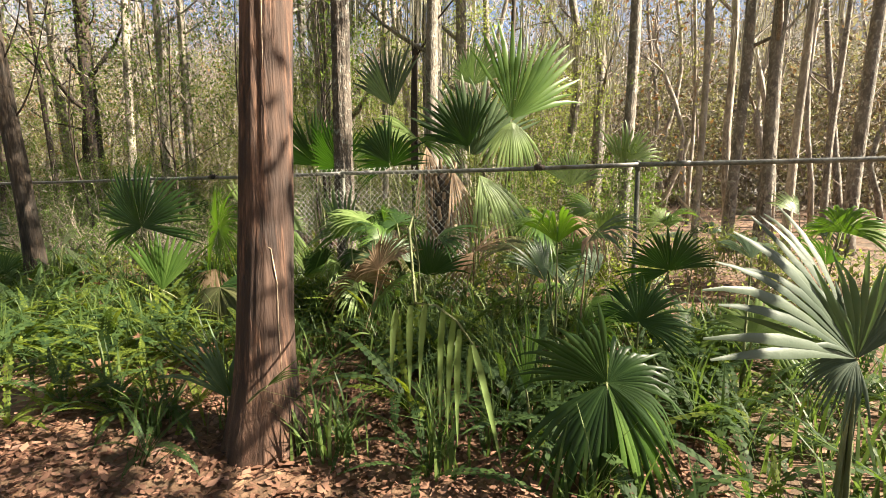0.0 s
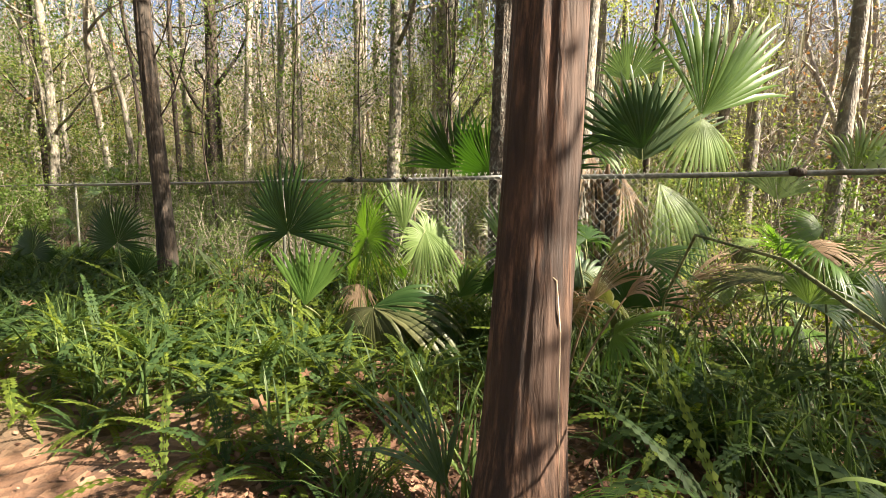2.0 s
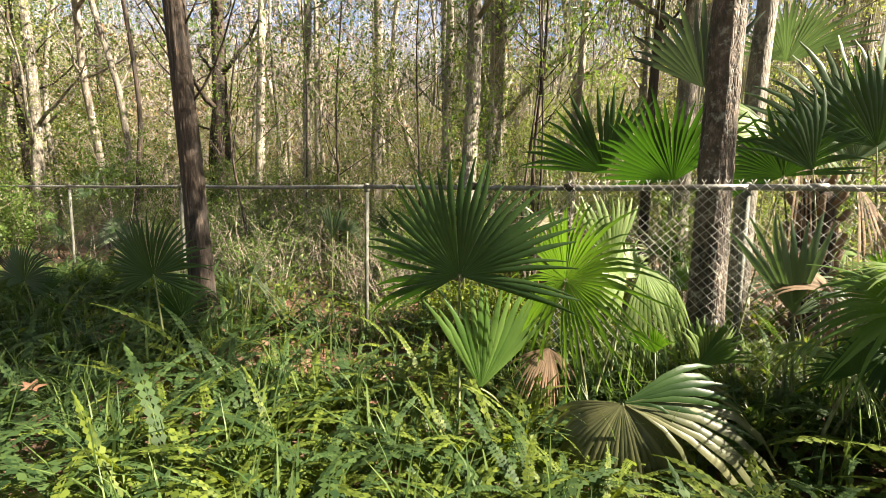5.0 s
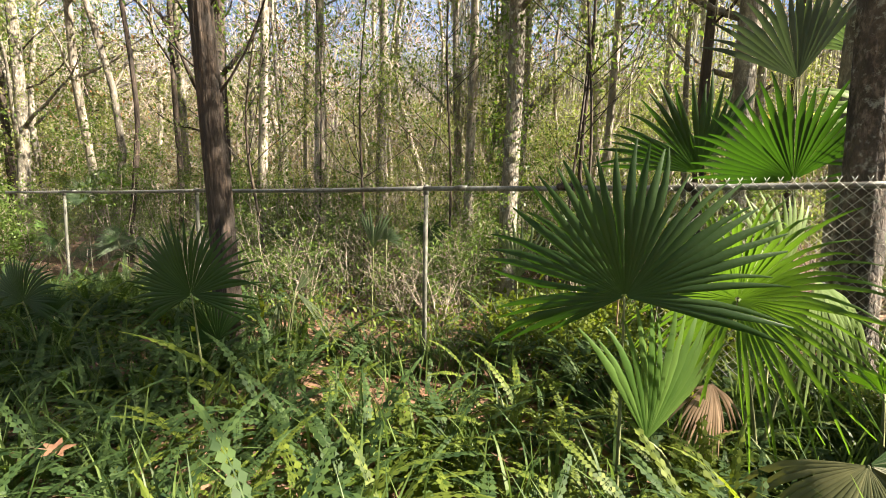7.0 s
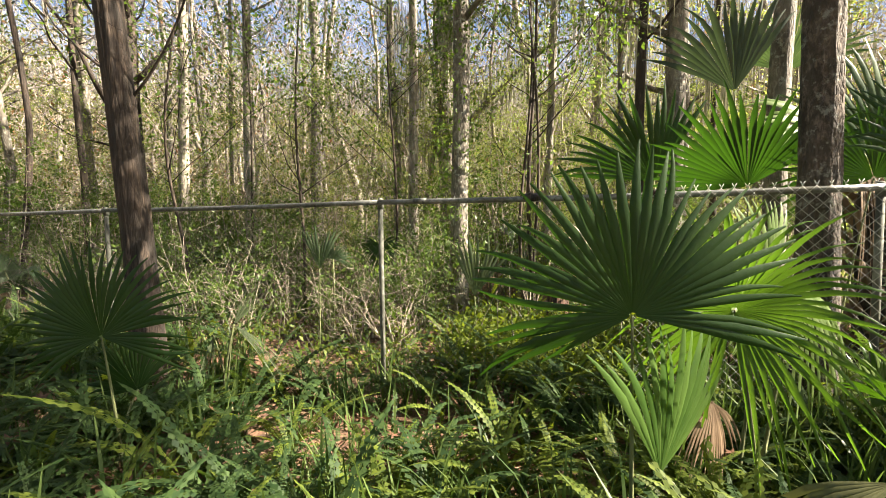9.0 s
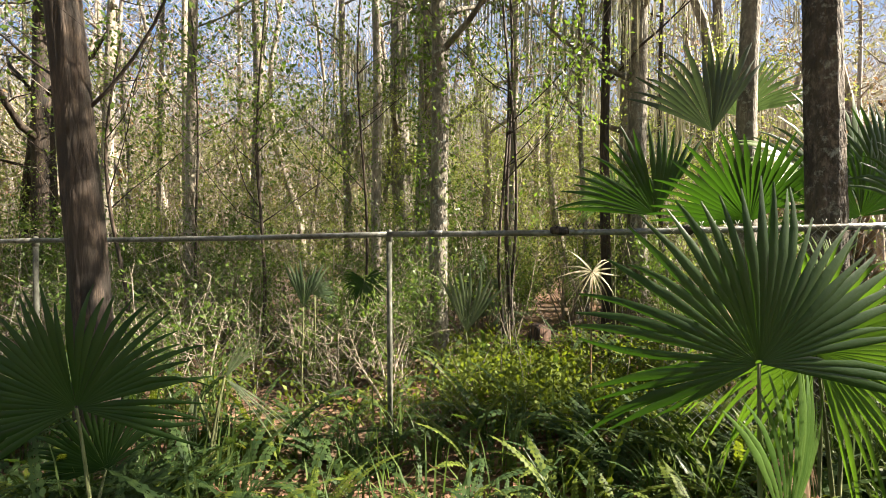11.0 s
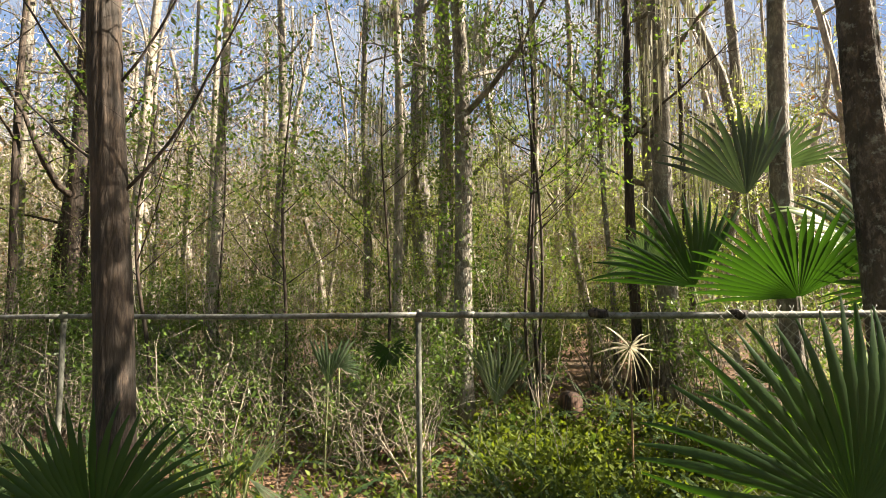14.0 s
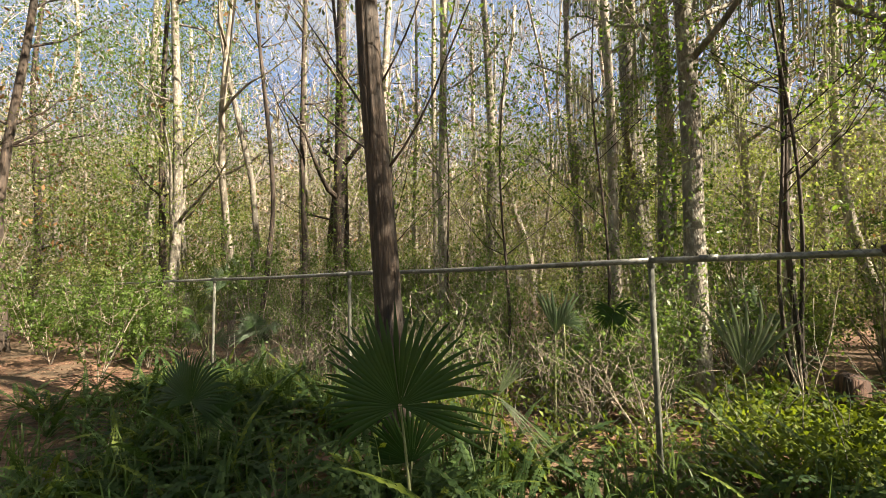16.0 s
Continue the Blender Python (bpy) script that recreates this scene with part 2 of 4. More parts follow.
def build_fence():
    fence = new("chain_link_fence")
    fence.location = (0, 0, 0)
    tagged(fence, "weathered galvanised chain-link fence with round top rail", "fence")
    for x in POSTS:
        lean = 0.012 * math.sin(x * 3.1)
        v, f = tube([(x - lean, 0.03, ground_z(x, 0) - 0.1), (x, 0.03, 0.5), (x + lean, 0.03, RAIL - 0.03)], [0.020] * 3, 12)
        part("post", grid_mesh("post", v, f, POST), fence)
        v, f = tube([(x + lean, 0.03, RAIL - 0.05), (x + lean, 0.03, RAIL - 0.005), (x + lean, 0.03, RAIL + 0.028), (x + lean, 0.03, RAIL + 0.035)], [0.025, 0.025, 0.021, 0.008], 12)
        part("post_cap", grid_mesh("post_cap", v, f, POST), fence)
    for x0, x1 in zip((-40.0, *POSTS), (*POSTS, 30.0)):
        n = 12
        pts = [(x0 + (x1 - x0) * i / n, 0.004 * math.sin(5.0 * i + x0), RAIL - 0.010 * math.sin(math.pi * i / n)) for i in range(n + 1)]
        v, f = tube(pts, [0.0205] * (n + 1), 12)
        part("top_rail", grid_mesh("top_rail", v, f, STEEL), fence)
        cx = x0 + 0.35
        v, f = tube([(cx - 0.05, 0, RAIL), (cx + 0.05, 0, RAIL)], [0.0235] * 2, 12)
        part("rail_sleeve", grid_mesh("rail_sleeve", v, f, STEEL), fence)
    # woven wires: each runs up in zigzag and ends in a twisted barb above the rail
    pitch, out, old = 0.034, [], []
    for i in range(int((9.2 + 10.5) / pitch)):
        x = -10.5 + i * pitch
        pts = []
        low = ground_z(x, 0) + 0.03
        steps = int((RAIL + 0.02 - low) / pitch)
        for k in range(steps + 1):
            side = 1 if (steps - k + i) % 2 else -1
            pts.append((x + side * pitch / 2 * 1.06 + 0.001 * math.sin(9 * i + k), -0.026 + 0.003 * side, RAIL + 0.02 - (steps - k) * pitch))
        # sunlit stretch keeps bright wire; the rest is darker and thinner as in shade
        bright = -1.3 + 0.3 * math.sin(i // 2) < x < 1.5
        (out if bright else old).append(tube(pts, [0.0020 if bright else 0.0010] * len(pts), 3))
        top = Vector(pts[-1])
        for s in (-1, 1) if i % 2 else ():
            (out if bright else old).append(tube([top, top + Vector((s * 0.004, 0, 0.012)), top + Vector((s * 0.013, 0.003 * s, 0.028))], [0.0026, 0.0028, 0.002], 3))
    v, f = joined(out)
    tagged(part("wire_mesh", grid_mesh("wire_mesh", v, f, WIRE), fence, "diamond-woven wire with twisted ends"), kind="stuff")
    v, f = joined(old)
    tagged(part("wire_mesh", grid_mesh("wire_mesh", v, f, WIRE_SHADED), fence, "diamond-woven wire coloured dark with shade and dirt"), kind="stuff")
    for x0, x1 in zip(POSTS, POSTS[1:]):
        for k in range(1, 5):
            x = x0 + (x1 - x0) * k / 5
            ring = [(x + 0.002 * j, 0.027 * math.cos(j * 1.1), RAIL + 0.027 * math.sin(j * 1.1)) for j in range(7)]
            v, f = tube(ring, [0.002] * 7, 4)
            part("wire_tie", grid_mesh("wire_tie", v, f, STEEL), fence)


build_fence()

# ---- trees ----


def trunk_line(x, y, height, lean, wobble, n, seed):
    r = random.Random(seed)
    ph = [r.uniform(0, 6.3) for _ in range(4)]
    pts = []
    z0 = ground_z(x, y) - 0.15
    for i in range(n + 1):
        s = i / n
        h = z0 + height * s
        w = wobble * min(1, s * 4)
        pts.append(Vector((x + lean[0] * (h - z0) + w * math.sin(2.2 * s * 3 + ph[0]), y + lean[1] * (h - z0) + w * math.sin(1.8 * s * 3 + ph[1]), h)))
    return pts


def limb_line(start, direction, length, n, r, bend=0.25):
    pts, p, d = [Vector(start)], Vector(start), Vector(direction).normalized()
    for _ in range(n):
        d = (d + Vector((r.uniform(-bend, bend), r.uniform(-bend, bend), r.uniform(-bend * 0.5, bend)))).normalized()
        p = p + d * (length / n)
        pts.append(p.copy())
    return pts


def tree(x, y, dia, bark, label, height=13.0, lean=(0.0, 0.0), wobble=0.06, flare=0.5, crown=420, leaf=CANOPY, limbs=6, low=4.0, extra=(), sides=14, size=0.078, moss=0, ridge=0.0, run=0.5, rows=26):
    seed = int(abs(x) * 131 + abs(y) * 977 + dia * 1000)
    r = random.Random(seed)
    rng = np.random.default_rng(seed)
    top = new("tree")
    top.location = (x, y, ground_z(x, y))
    tagged(top, label, "tree")
    inv = Matrix.Translation(-Vector(top.location))
    n = rows
    pts = trunk_line(x, y, height, lean, wobble, n, seed)
    radii = []
    for p in pts:
        h = p.z - GROUND
        radii.append(dia / 2 * max(0.16, 1 - 0.62 * h / height) * (1 + flare * math.exp(-max(h, 0) * 4.5)))
    v, f = tube(pts, radii, sides, 0.13, seed % 17, ridge, run)
    part("trunk", grid_mesh("trunk", [inv @ Vector(q) for q in v], f, bark), top)
    tips = []
    lines = []
    for k in range(limbs):
        s = r.uniform(low / height, 0.95)
        i = min(n - 1, int(s * n))
        w = r.uniform(0, 6.28)
        length = r.uniform(1.4, 3.2) * (1.15 - 0.5 * s)
        lines.append((limb_line(pts[i], (math.cos(w), math.sin(w), r.uniform(0.3, 1.0)), length, 6, r), radii[i] * 0.42))
    for start, direction, length, rad in extra:
        lines.append((limb_line(start, direction, length, 8, r, 0.14), rad))
    for line, rad in lines:
        pieces = [tube(line, [rad * (1 - 0.8 * j / (len(line) - 1)) for j in range(len(line))], 6)]
        for j in range(2, len(line)):
            for _ in range(2):
                w = r.uniform(0, 6.28)
                twig = limb_line(line[j], (math.cos(w), math.sin(w), r.uniform(-0.2, 0.8)), r.uniform(0.4, 1.1), 4, r, 0.35)
                pieces.append(tube(twig, [rad * 0.22, rad * 0.17, rad * 0.12, rad * 0.09, rad * 0.05], 3))
                tips += twig[2:]
        vv, ff = joined(pieces)
        part("limb", grid_mesh("limb", [inv @ Vector(q) for q in vv], ff, bark), top)
    if crown and tips:
        mid = np.array([t[:] for t in tips])
        mid = mid[mid[:, 2] > low - 0.5]
        if len(mid):
            mid = mid[rng.integers(0, len(mid), crown // 11 + 1)]
            c = clump_points(mid, 0.16, 18, rng) - np.array(top.location[:])
            part("crown", quads_mesh("crown", leaf_quads(c, size, rng=rng), leaf), top)
    if moss and tips:
        hang = []
        for t in r.sample(tips, min(moss, len(tips))):
            for _ in range(22):
                p = np.array(t[:]) + rng.normal(size=3) * 0.12 - np.array(top.location[:])
                L = r.uniform(0.3, 1.2)
                w = 0.010
                a = r.uniform(0, 3.1)
                s = np.array((math.cos(a) * w, math.sin(a) * w, 0))
                hang.append([p - s, p + s, p + s * 0.4 - (0.03, 0, L), p - s * 0.4 - (0.03, 0, L)])
        tagged(part("hanging_moss", quads_mesh("hanging_moss", np.array(hang), MOSS), top, "grey strands of hanging moss"), kind="stuff")
    return top


RED = "reddish-brown trunk with stringy fibrous bark and flared base"
GREYL = "grey lichen-spotted forest tree with bare limbs"
PALEL = "slender pale-barked tree lit by the sun"
DARKL = "dark-barked slim tree standing in the ferns"
# the red trunk's low crown and extra limbs are unseen, added for shade
tree(1.21, -2.59, 0.28, BARK_RED, RED, lean=(-0.006, 0.085), wobble=0.015, flare=0.55, crown=4200, low=4.6, limbs=14, sides=110, size=0.13, ridge=0.0045, run=1.1, rows=90,
     extra=[((1.18, -2.16, z), (dx, dy, 0.42), 3.6, 0.028) for z, dx, dy in ((4.6, 0.9, -0.3), (5.2, 0.6, -0.5), (4.5, -0.8, 0.6), (5.0, -1.0, 0.2), (4.4, 0.15, 1.0), (5.0, -0.3, 1.0), (4.7, 0.35, 0.8), (5.5, 0.2, 0.7), (5.8, -0.2, 1.0), (4.3, -0.5, 0.9))])
tree(-5.04, -0.45, 0.245, BARK_DARK, "slim dark brown tree in front of the fence", lean=(-0.075, 0.0), wobble=0.03, flare=0.35, crown=1400, low=4.5, limbs=10, sides=64, ridge=0.006, run=1.0, rows=60,
     extra=[((-5.21, -0.43, 2.05), (0.75, 0.1, 0.85), 2.2, 0.014), ((-5.27, -0.43, 2.2), (-0.9, 0.2, 0.7), 2.4, 0.013), ((-5.29, -0.43, 2.6), (-0.9, -0.25, 0.9), 2.2, 0.012), ((-5.24, -0.43, 2.9), (0.8, 0.3, 0.9), 2.0, 0.011), ((-5.28, -0.43, 3.2), (-0.6, 0.4, 0.9), 2.0, 0.011)])
tree(-0.17, 0.32, 0.235, BARK_PLATE, "thick oak trunk with scaly bark behind the fence", lean=(0.006, 0.0), wobble=0.03, flare=0.6, crown=1500, low=4.2, limbs=11, sides=72, moss=10, ridge=0.010, run=7.0, rows=200)
tree(0.17, 2.20, 0.215, BARK_GREY, GREYL, lean=(0.02, 0.0), crown=300, sides=18, moss=24, low=3.0)
tree(-0.48, 4.00, 0.31, BARK_GREY, GREYL, lean=(-0.004, 0.0), crown=300, sides=18, moss=40, low=3.0, limbs=9)
tree(-3.25, 2.50, 0.25, BARK_GREY, "grey trunk wrapped with leafy vine behind the fence", lean=(0.0, 0.0), crown=700, low=3.4, sides=18)
tree(-5.15, 8.00, 0.60, BARK_GREY, GREYL, crown=600, lean=(-0.005, 0), moss=80, limbs=12, low=3.2)
tree(-12.40, 5.00, 0.50, BARK_DARK, DARKL, lean=(-0.006, 0.0), crown=500)
tree(-8.00, 4.00, 0.21, BARK_PALE, PALEL, lean=(0.012, 0.0), crown=300)
tree(-4.69, 4.50, 0.192, BARK_PALE, PALEL, lean=(-0.012, 0), crown=300, moss=24, low=3.0)
tree(-4.04, 5.00, 0.122, BARK_PALE, PALEL, crown=240)
tree(-2.34, 3.00, 0.070, BARK_DARK, "thin leafy sapling behind the fence", height=5.5, wobble=0.05, flare=0.1, crown=420, low=2.4, leaf=SHRUB, size=0.066)
tree(-1.12, 5.00, 0.105, BARK_GREY, GREYL, height=9, crown=300, low=3.0)
tree(-0.10, 6.00, 0.168, BARK_GREY, GREYL, crown=120, moss=44, limbs=9, low=3.5)
tree(-9.84, 9.00, 0.408, BARK_GREY, GREYL, lean=(-0.01, 0), crown=500, moss=14)
tree(-14.05, 1.25, 0.264, BARK_GREY, GREYL, lean=(-0.01, 0), crown=700, low=3.0, limbs=9, wobble=0.12,
     extra=[((-14.1, 1.25, 3.0), (-0.5, 0.1, 1.0), 5.0, 0.07), ((-14.1, 1.25, 2.2), (0.35, -0.1, 1.0), 3.6, 0.05)])
tree(-15.48, 1.60, 0.194, BARK_DARK, DARKL, lean=(-0.03, 0), crown=300, low=3)
tree(-18.74, 2.40, 0.338, BARK_GREY, GREYL, lean=(-0.03, 0), crown=400)
tree(-25.28, 4.00, 0.381, BARK_GREY, GREYL, crown=400)
tree(-21.59, 6.20, 0.277, BARK_DARK, DARKL, crown=400)
tree(-15.48, 6.00, 0.367, BARK_GREY, GREYL, lean=(-0.02, 0), crown=400)
for bx, by, bd in ((-17.0, -1.2, 0.25), (-21.0, -2.6, 0.3), (-15.0, -3.6, 0.2), (-24.0, 0.4, 0.3), (-11.8, 2.2, 0.12), (-13.0, 5.2, 0.2)):
    tree(bx, by, bd, BARK_DARK, DARKL, lean=(0.02 * math.sin(bx), 0), crown=420, low=2.5, wobble=0.2)
tree(-12.58, 3.90, 0.163, BARK_DARK, DARKL, crown=300)
tree(-0.42, 5.20, 0.294, BARK_GREY, GREYL, crown=200, moss=50, limbs=10, low=3.0)
tree(0.49, 6.20, 0.126, BARK_DARK, DARKL, crown=240)
tree(2.93, 3.20, 0.186, BARK_GREY, GREYL, lean=(0.008, 0), crown=400)
tree(4.31, 6.00, 0.133, BARK_PALE, PALEL, crown=300)
tree(4.89, 6.10, 0.213, BARK_GREY, GREYL, lean=(0.02, 0), crown=300, moss=14)
tree(5.42, 5.90, 0.267, BARK_GREY, GREYL, lean=(0.022, 0), crown=300, moss=14, leaf=RUSSET)
tree(5.91, 6.20, 0.160, BARK_PALE, PALEL, lean=(0.015, 0), crown=300)
tree(6.77, 6.00, 0.235, BARK_GREY, GREYL, lean=(0.02, 0), crown=300, moss=16, leaf=RUSSET)
tree(-4.06, 5.30, 0.346, BARK_GREY, GREYL, lean=(0.004, 0), crown=300)
tree(-10.39, 6.80, 0.224, BARK_PALE, PALEL, crown=300)
tree(-2.42, 5.40, 0.165, BARK_PALE, PALEL, lean=(0.015, 0), crown=300, moss=36, low=3.0)
tree(-0.94, 4.00, 0.157, BARK_DARK, DARKL, lean=(0.008, 0), crown=300)
tree(-6.78, 8.20, 0.252, BARK_GREY, GREYL, crown=400, moss=50, limbs=10, low=3.0)
tree(2.26, 8.00, 0.316, BARK_GREY, GREYL, crown=150, moss=50, limbs=10, low=3.5)
SAPL = "leafy green sapling with a thin dark stem behind the fence"
for bx, by, bh in ((-2.42, 2.9, 5.6), (-2.33, 2.95, 6.0), (-4.4, 3.0, 5.5), (-5.6, 2.4, 5.0), (-7.4, 3.4, 5.5), (-6.6, 1.2, 4.0)):
    tree(bx, by, 0.05, BARK_DARK, SAPL, height=bh, wobble=0.08, flare=0.1, crown=900, low=1.9, leaf=SHRUB, size=0.066, limbs=10, sides=8)
# unseen trees added beside and behind the walker, whose crowns shade the ferns
for bx, by, bd in ((6.5, -2.6, 0.3), (12.5, -2.5, 0.3), (7.8, -5.5, 0.3), (3.5, -7.5, 0.28), (-2.5, -8.0, 0.3), (-8.0, -7.0, 0.3), (13.5, 3.5, 0.35), (-11.5, -4.5, 0.25), (6.6, -4.2, 0.28)):
    tree(bx, by, bd, BARK_GREY, GREYL, crown=1300 if bx == 6.5 else 600, limbs=14 if bx == 6.5 else 10, low=3.3 if bx == 6.5 else 5.0, size=0.17)


def build_vine(x, y, low, high, count, rad):
    rng = np.random.default_rng(int(abs(x) * 100))
    a, z = rng.uniform(0, 6.28, count), rng.uniform(low, high, count)
    k = rad + rng.uniform(0.02, 0.16, count)
    c = clump_points(np.stack([x + k * np.cos(a), y + k * np.sin(a), z], -1), 0.05, 4, rng)
    tagged(new("climbing_vine", quads_mesh("climbing_vine", leaf_quads(c, 0.065, rng=rng), SHRUB)), "dark leafy vine climbing a grey trunk", "vine")


build_vine(-3.29, 2.46, 0.4, 6.0, 420, 0.12)
build_vine(-5.15, 8.0, 1.0, 8.0, 420, 0.3)


# ---- far woods ----
def build_woods():
    rng = np.random.default_rng(21)
    pale, dark = [], []
    r = random.Random(4)
    n = 0
    while n < 270:
        a = r.uniform(-112, 54)
        d = r.uniform(11.5, 50)
        x = -1.5 + d * math.sin(radians(a))
        y = -3.5 + d * math.cos(radians(a))
        if y < 7 and x > -9:
            continue
        if y < 2 and x > -18:
            continue
        n += 1
        h = r.uniform(9, 16)
        pts = trunk_line(x, y, h, (r.gauss(0, 0.07), r.gauss(0, 0.04)), r.uniform(0.05, 0.6), 9, n)
        rad = r.uniform(0.04, 0.17)
        pieces = [tube(pts, [rad * (1 - 0.6 * i / 9) for i in range(10)], 6)]
        for _ in range(5):
            i = r.randint(3, 8)
            w = r.uniform(0, 6.28)
            line = limb_line(pts[i], (math.cos(w), math.sin(w), r.uniform(0.2, 1.1)), r.uniform(1, 3), 5, r, 0.35)
            pieces.append(tube(line, [rad * 0.4, rad * 0.3, rad * 0.22, rad * 0.15, rad * 0.1, rad * 0.04], 4))
            for q in line[2:]:
                w = r.uniform(0, 6.28)
                t2 = limb_line(q, (math.cos(w), math.sin(w), r.uniform(-0.2, 0.9)), r.uniform(0.5, 1.4), 3, r, 0.4)
                pieces.append(tube(t2, [rad * 0.15, rad * 0.1, rad * 0.07, rad * 0.03], 3))
        (pale if r.random() < 0.75 else dark).extend(pieces)
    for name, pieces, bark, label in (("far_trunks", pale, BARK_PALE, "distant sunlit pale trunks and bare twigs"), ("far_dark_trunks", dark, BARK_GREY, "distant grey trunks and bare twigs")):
        v, f = joined(pieces)
        tagged(new(name, grid_mesh(name, v, f, bark)), label, "woods", kind="stuff")
    # haze of fine bare twigs
    n = 85000
    a = np.radians(rng.uniform(-112, 38, n))
    d = rng.uniform(12, 55, n)
    p = np.stack([-1.5 + d * np.sin(a), -3.5 + d * np.cos(a), rng.uniform(0, 1, n) ** 0.8 * 15 - 0.2], -1)
    keep = ((p[:, 1] > 4.5) | (p[:, 0] < -18)) & ((p[:, 0] < 4) | (p[:, 1] > 14))
    p, d = p[keep], d[keep]
    way = rng.normal(size=p.shape)
    way[:, 2] = np.abs(way[:, 2]) + 0.4
    way /= np.linalg.norm(way, axis=1)[:, None]
    way *= rng.uniform(0.4, 1.3, len(p))[:, None]
    s = np.cross(way, rng.normal(size=p.shape))
    s *= (0.006 + 0.00022 * d)[:, None] / np.linalg.norm(s, axis=1)[:, None]
    q = np.stack([p - s, p + s, p + way + s * 0.3, p + way - s * 0.3], axis=1)
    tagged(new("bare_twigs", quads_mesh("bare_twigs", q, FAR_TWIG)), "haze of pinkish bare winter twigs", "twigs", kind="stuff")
    # foliage layers, thinner and larger leaved with distance
    for name, count, near, far, zlow, zhigh, size, mat, label, per, spread in (
        ("side_foliage", 4200, 11.0, 28.0, 0.6, 12.0, 0.085, SHRUB, "dark green small leaved foliage beyond the path", 44, 0.4),
        ("midstory_foliage", 3000, 7.5, 20.0, 0.2, 5.2, 0.064, MIDSTORY, "green small leaved midstory foliage in clumps", 92, 0.18),
        ("wood_edge_foliage", 4600, 36.0, 62.0, -0.2, 10.0, 0.55, HAZE, "dense haze-paled olive foliage closing the distance", 16, 0.9),
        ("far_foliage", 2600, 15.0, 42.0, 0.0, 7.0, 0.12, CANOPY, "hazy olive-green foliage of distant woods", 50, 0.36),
        ("far_crowns", 2600, 26.0, 56.0, 2.0, 14.0, 0.26, HAZE, "crowns of the distant winter woods with haze in their pale colour", 22, 0.5),
        ("high_foliage", 650, 15.0, 55.0, 6.0, 19.0, 0.20, CANOPY, "thin high crowns against the sky", 16, 0.75),
        # foliage behind the view, added to cut the sky's fill light
        ("behind_foliage", 2600, 7.0, 26.0, 1.5, 15.0, 0.26, CANOPY, "unseen evergreen crowns added around the walker to block sky light", 20, 0.7),
        ("russet_foliage", 900, 15.0, 45.0, 2.0, 11.0, 0.18, RUSSET, "russet winter foliage of distant trees", 20, 0.7),
        ("brown_understory", 900, 24.0, 48.0, -0.2, 6.5, 0.26, BROWN_BRUSH, "brown twiggy understory beyond the clearing", 26, 0.7),
    ):
        a = np.radians(rng.uniform(112, 250, count) if name == "behind_foliage" else rng.uniform(-112, -62, count) if name == "side_foliage" else rng.uniform(0, 38, count) if name == "brown_understory" else rng.uniform(-112, 38, count))
        d = rng.uniform(near, far, count)
        mid = np.stack([-1.5 + d * np.sin(a), -3.5 + d * np.cos(a), rng.uniform(zlow, zhigh, count)], -1)
        mid = mid[(name == "behind_foliage") | (mid[:, 1] > 4.0) | ((mid[:, 0] < -13) & (mid[:, 1] > -0.5)) | (mid[:, 0] < -19)]
        if name == "midstory_foliage":
            mid = mid[mid[:, 0] < 2.5]
        elif name != "behind_foliage":
            mid = mid[(mid[:, 0] < 6) | (mid[:, 1] > 16)]
        c = clump_points(mid, spread * np.array((1, 1, 0.7)), per, rng)
        tagged(new(name, quads_mesh(name, leaf_quads(c, size, rng=rng), mat)), label, "foliage", kind="stuff")


build_woods()


def build_overhead():
    rng = np.random.default_rng(61)
    # crowns out of view, added to block sky and sun over the ferns
    n = 1700
    mid = np.stack([rng.uniform(-13, 7, n), rng.uniform(-10, 0.4, n), rng.uniform(8.5, 14, n)], -1)
    # thicker unseen evergreen crowns added up the sun's way to shade the ferns
    reach = np.array(SUN_TO[:2]) / SUN_TO.z
    for x0, x1, y0, y1, count in ((-7.4, -3.7, -2.4, -0.6, 100), (0.5, 3.4, -2.4, 0.1, 46)):
        z = rng.uniform(8.5, 12.5, count)
        foot = np.stack([rng.uniform(x0, x1, count), rng.uniform(y0, y1, count)], -1)
        mid = np.concatenate([mid, np.concatenate([foot + reach * z[:, None], z[:, None]], 1)])
    c = clump_points(mid, (0.45, 0.45, 0.3), 22, rng)
    tagged(new("unseen_shade_crowns", quads_mesh("unseen_shade_crowns", leaf_quads(c, 0.19, rng=rng), CANOPY)), "unseen evergreen crowns added high above to shade the ferns", "foliage", kind="stuff")


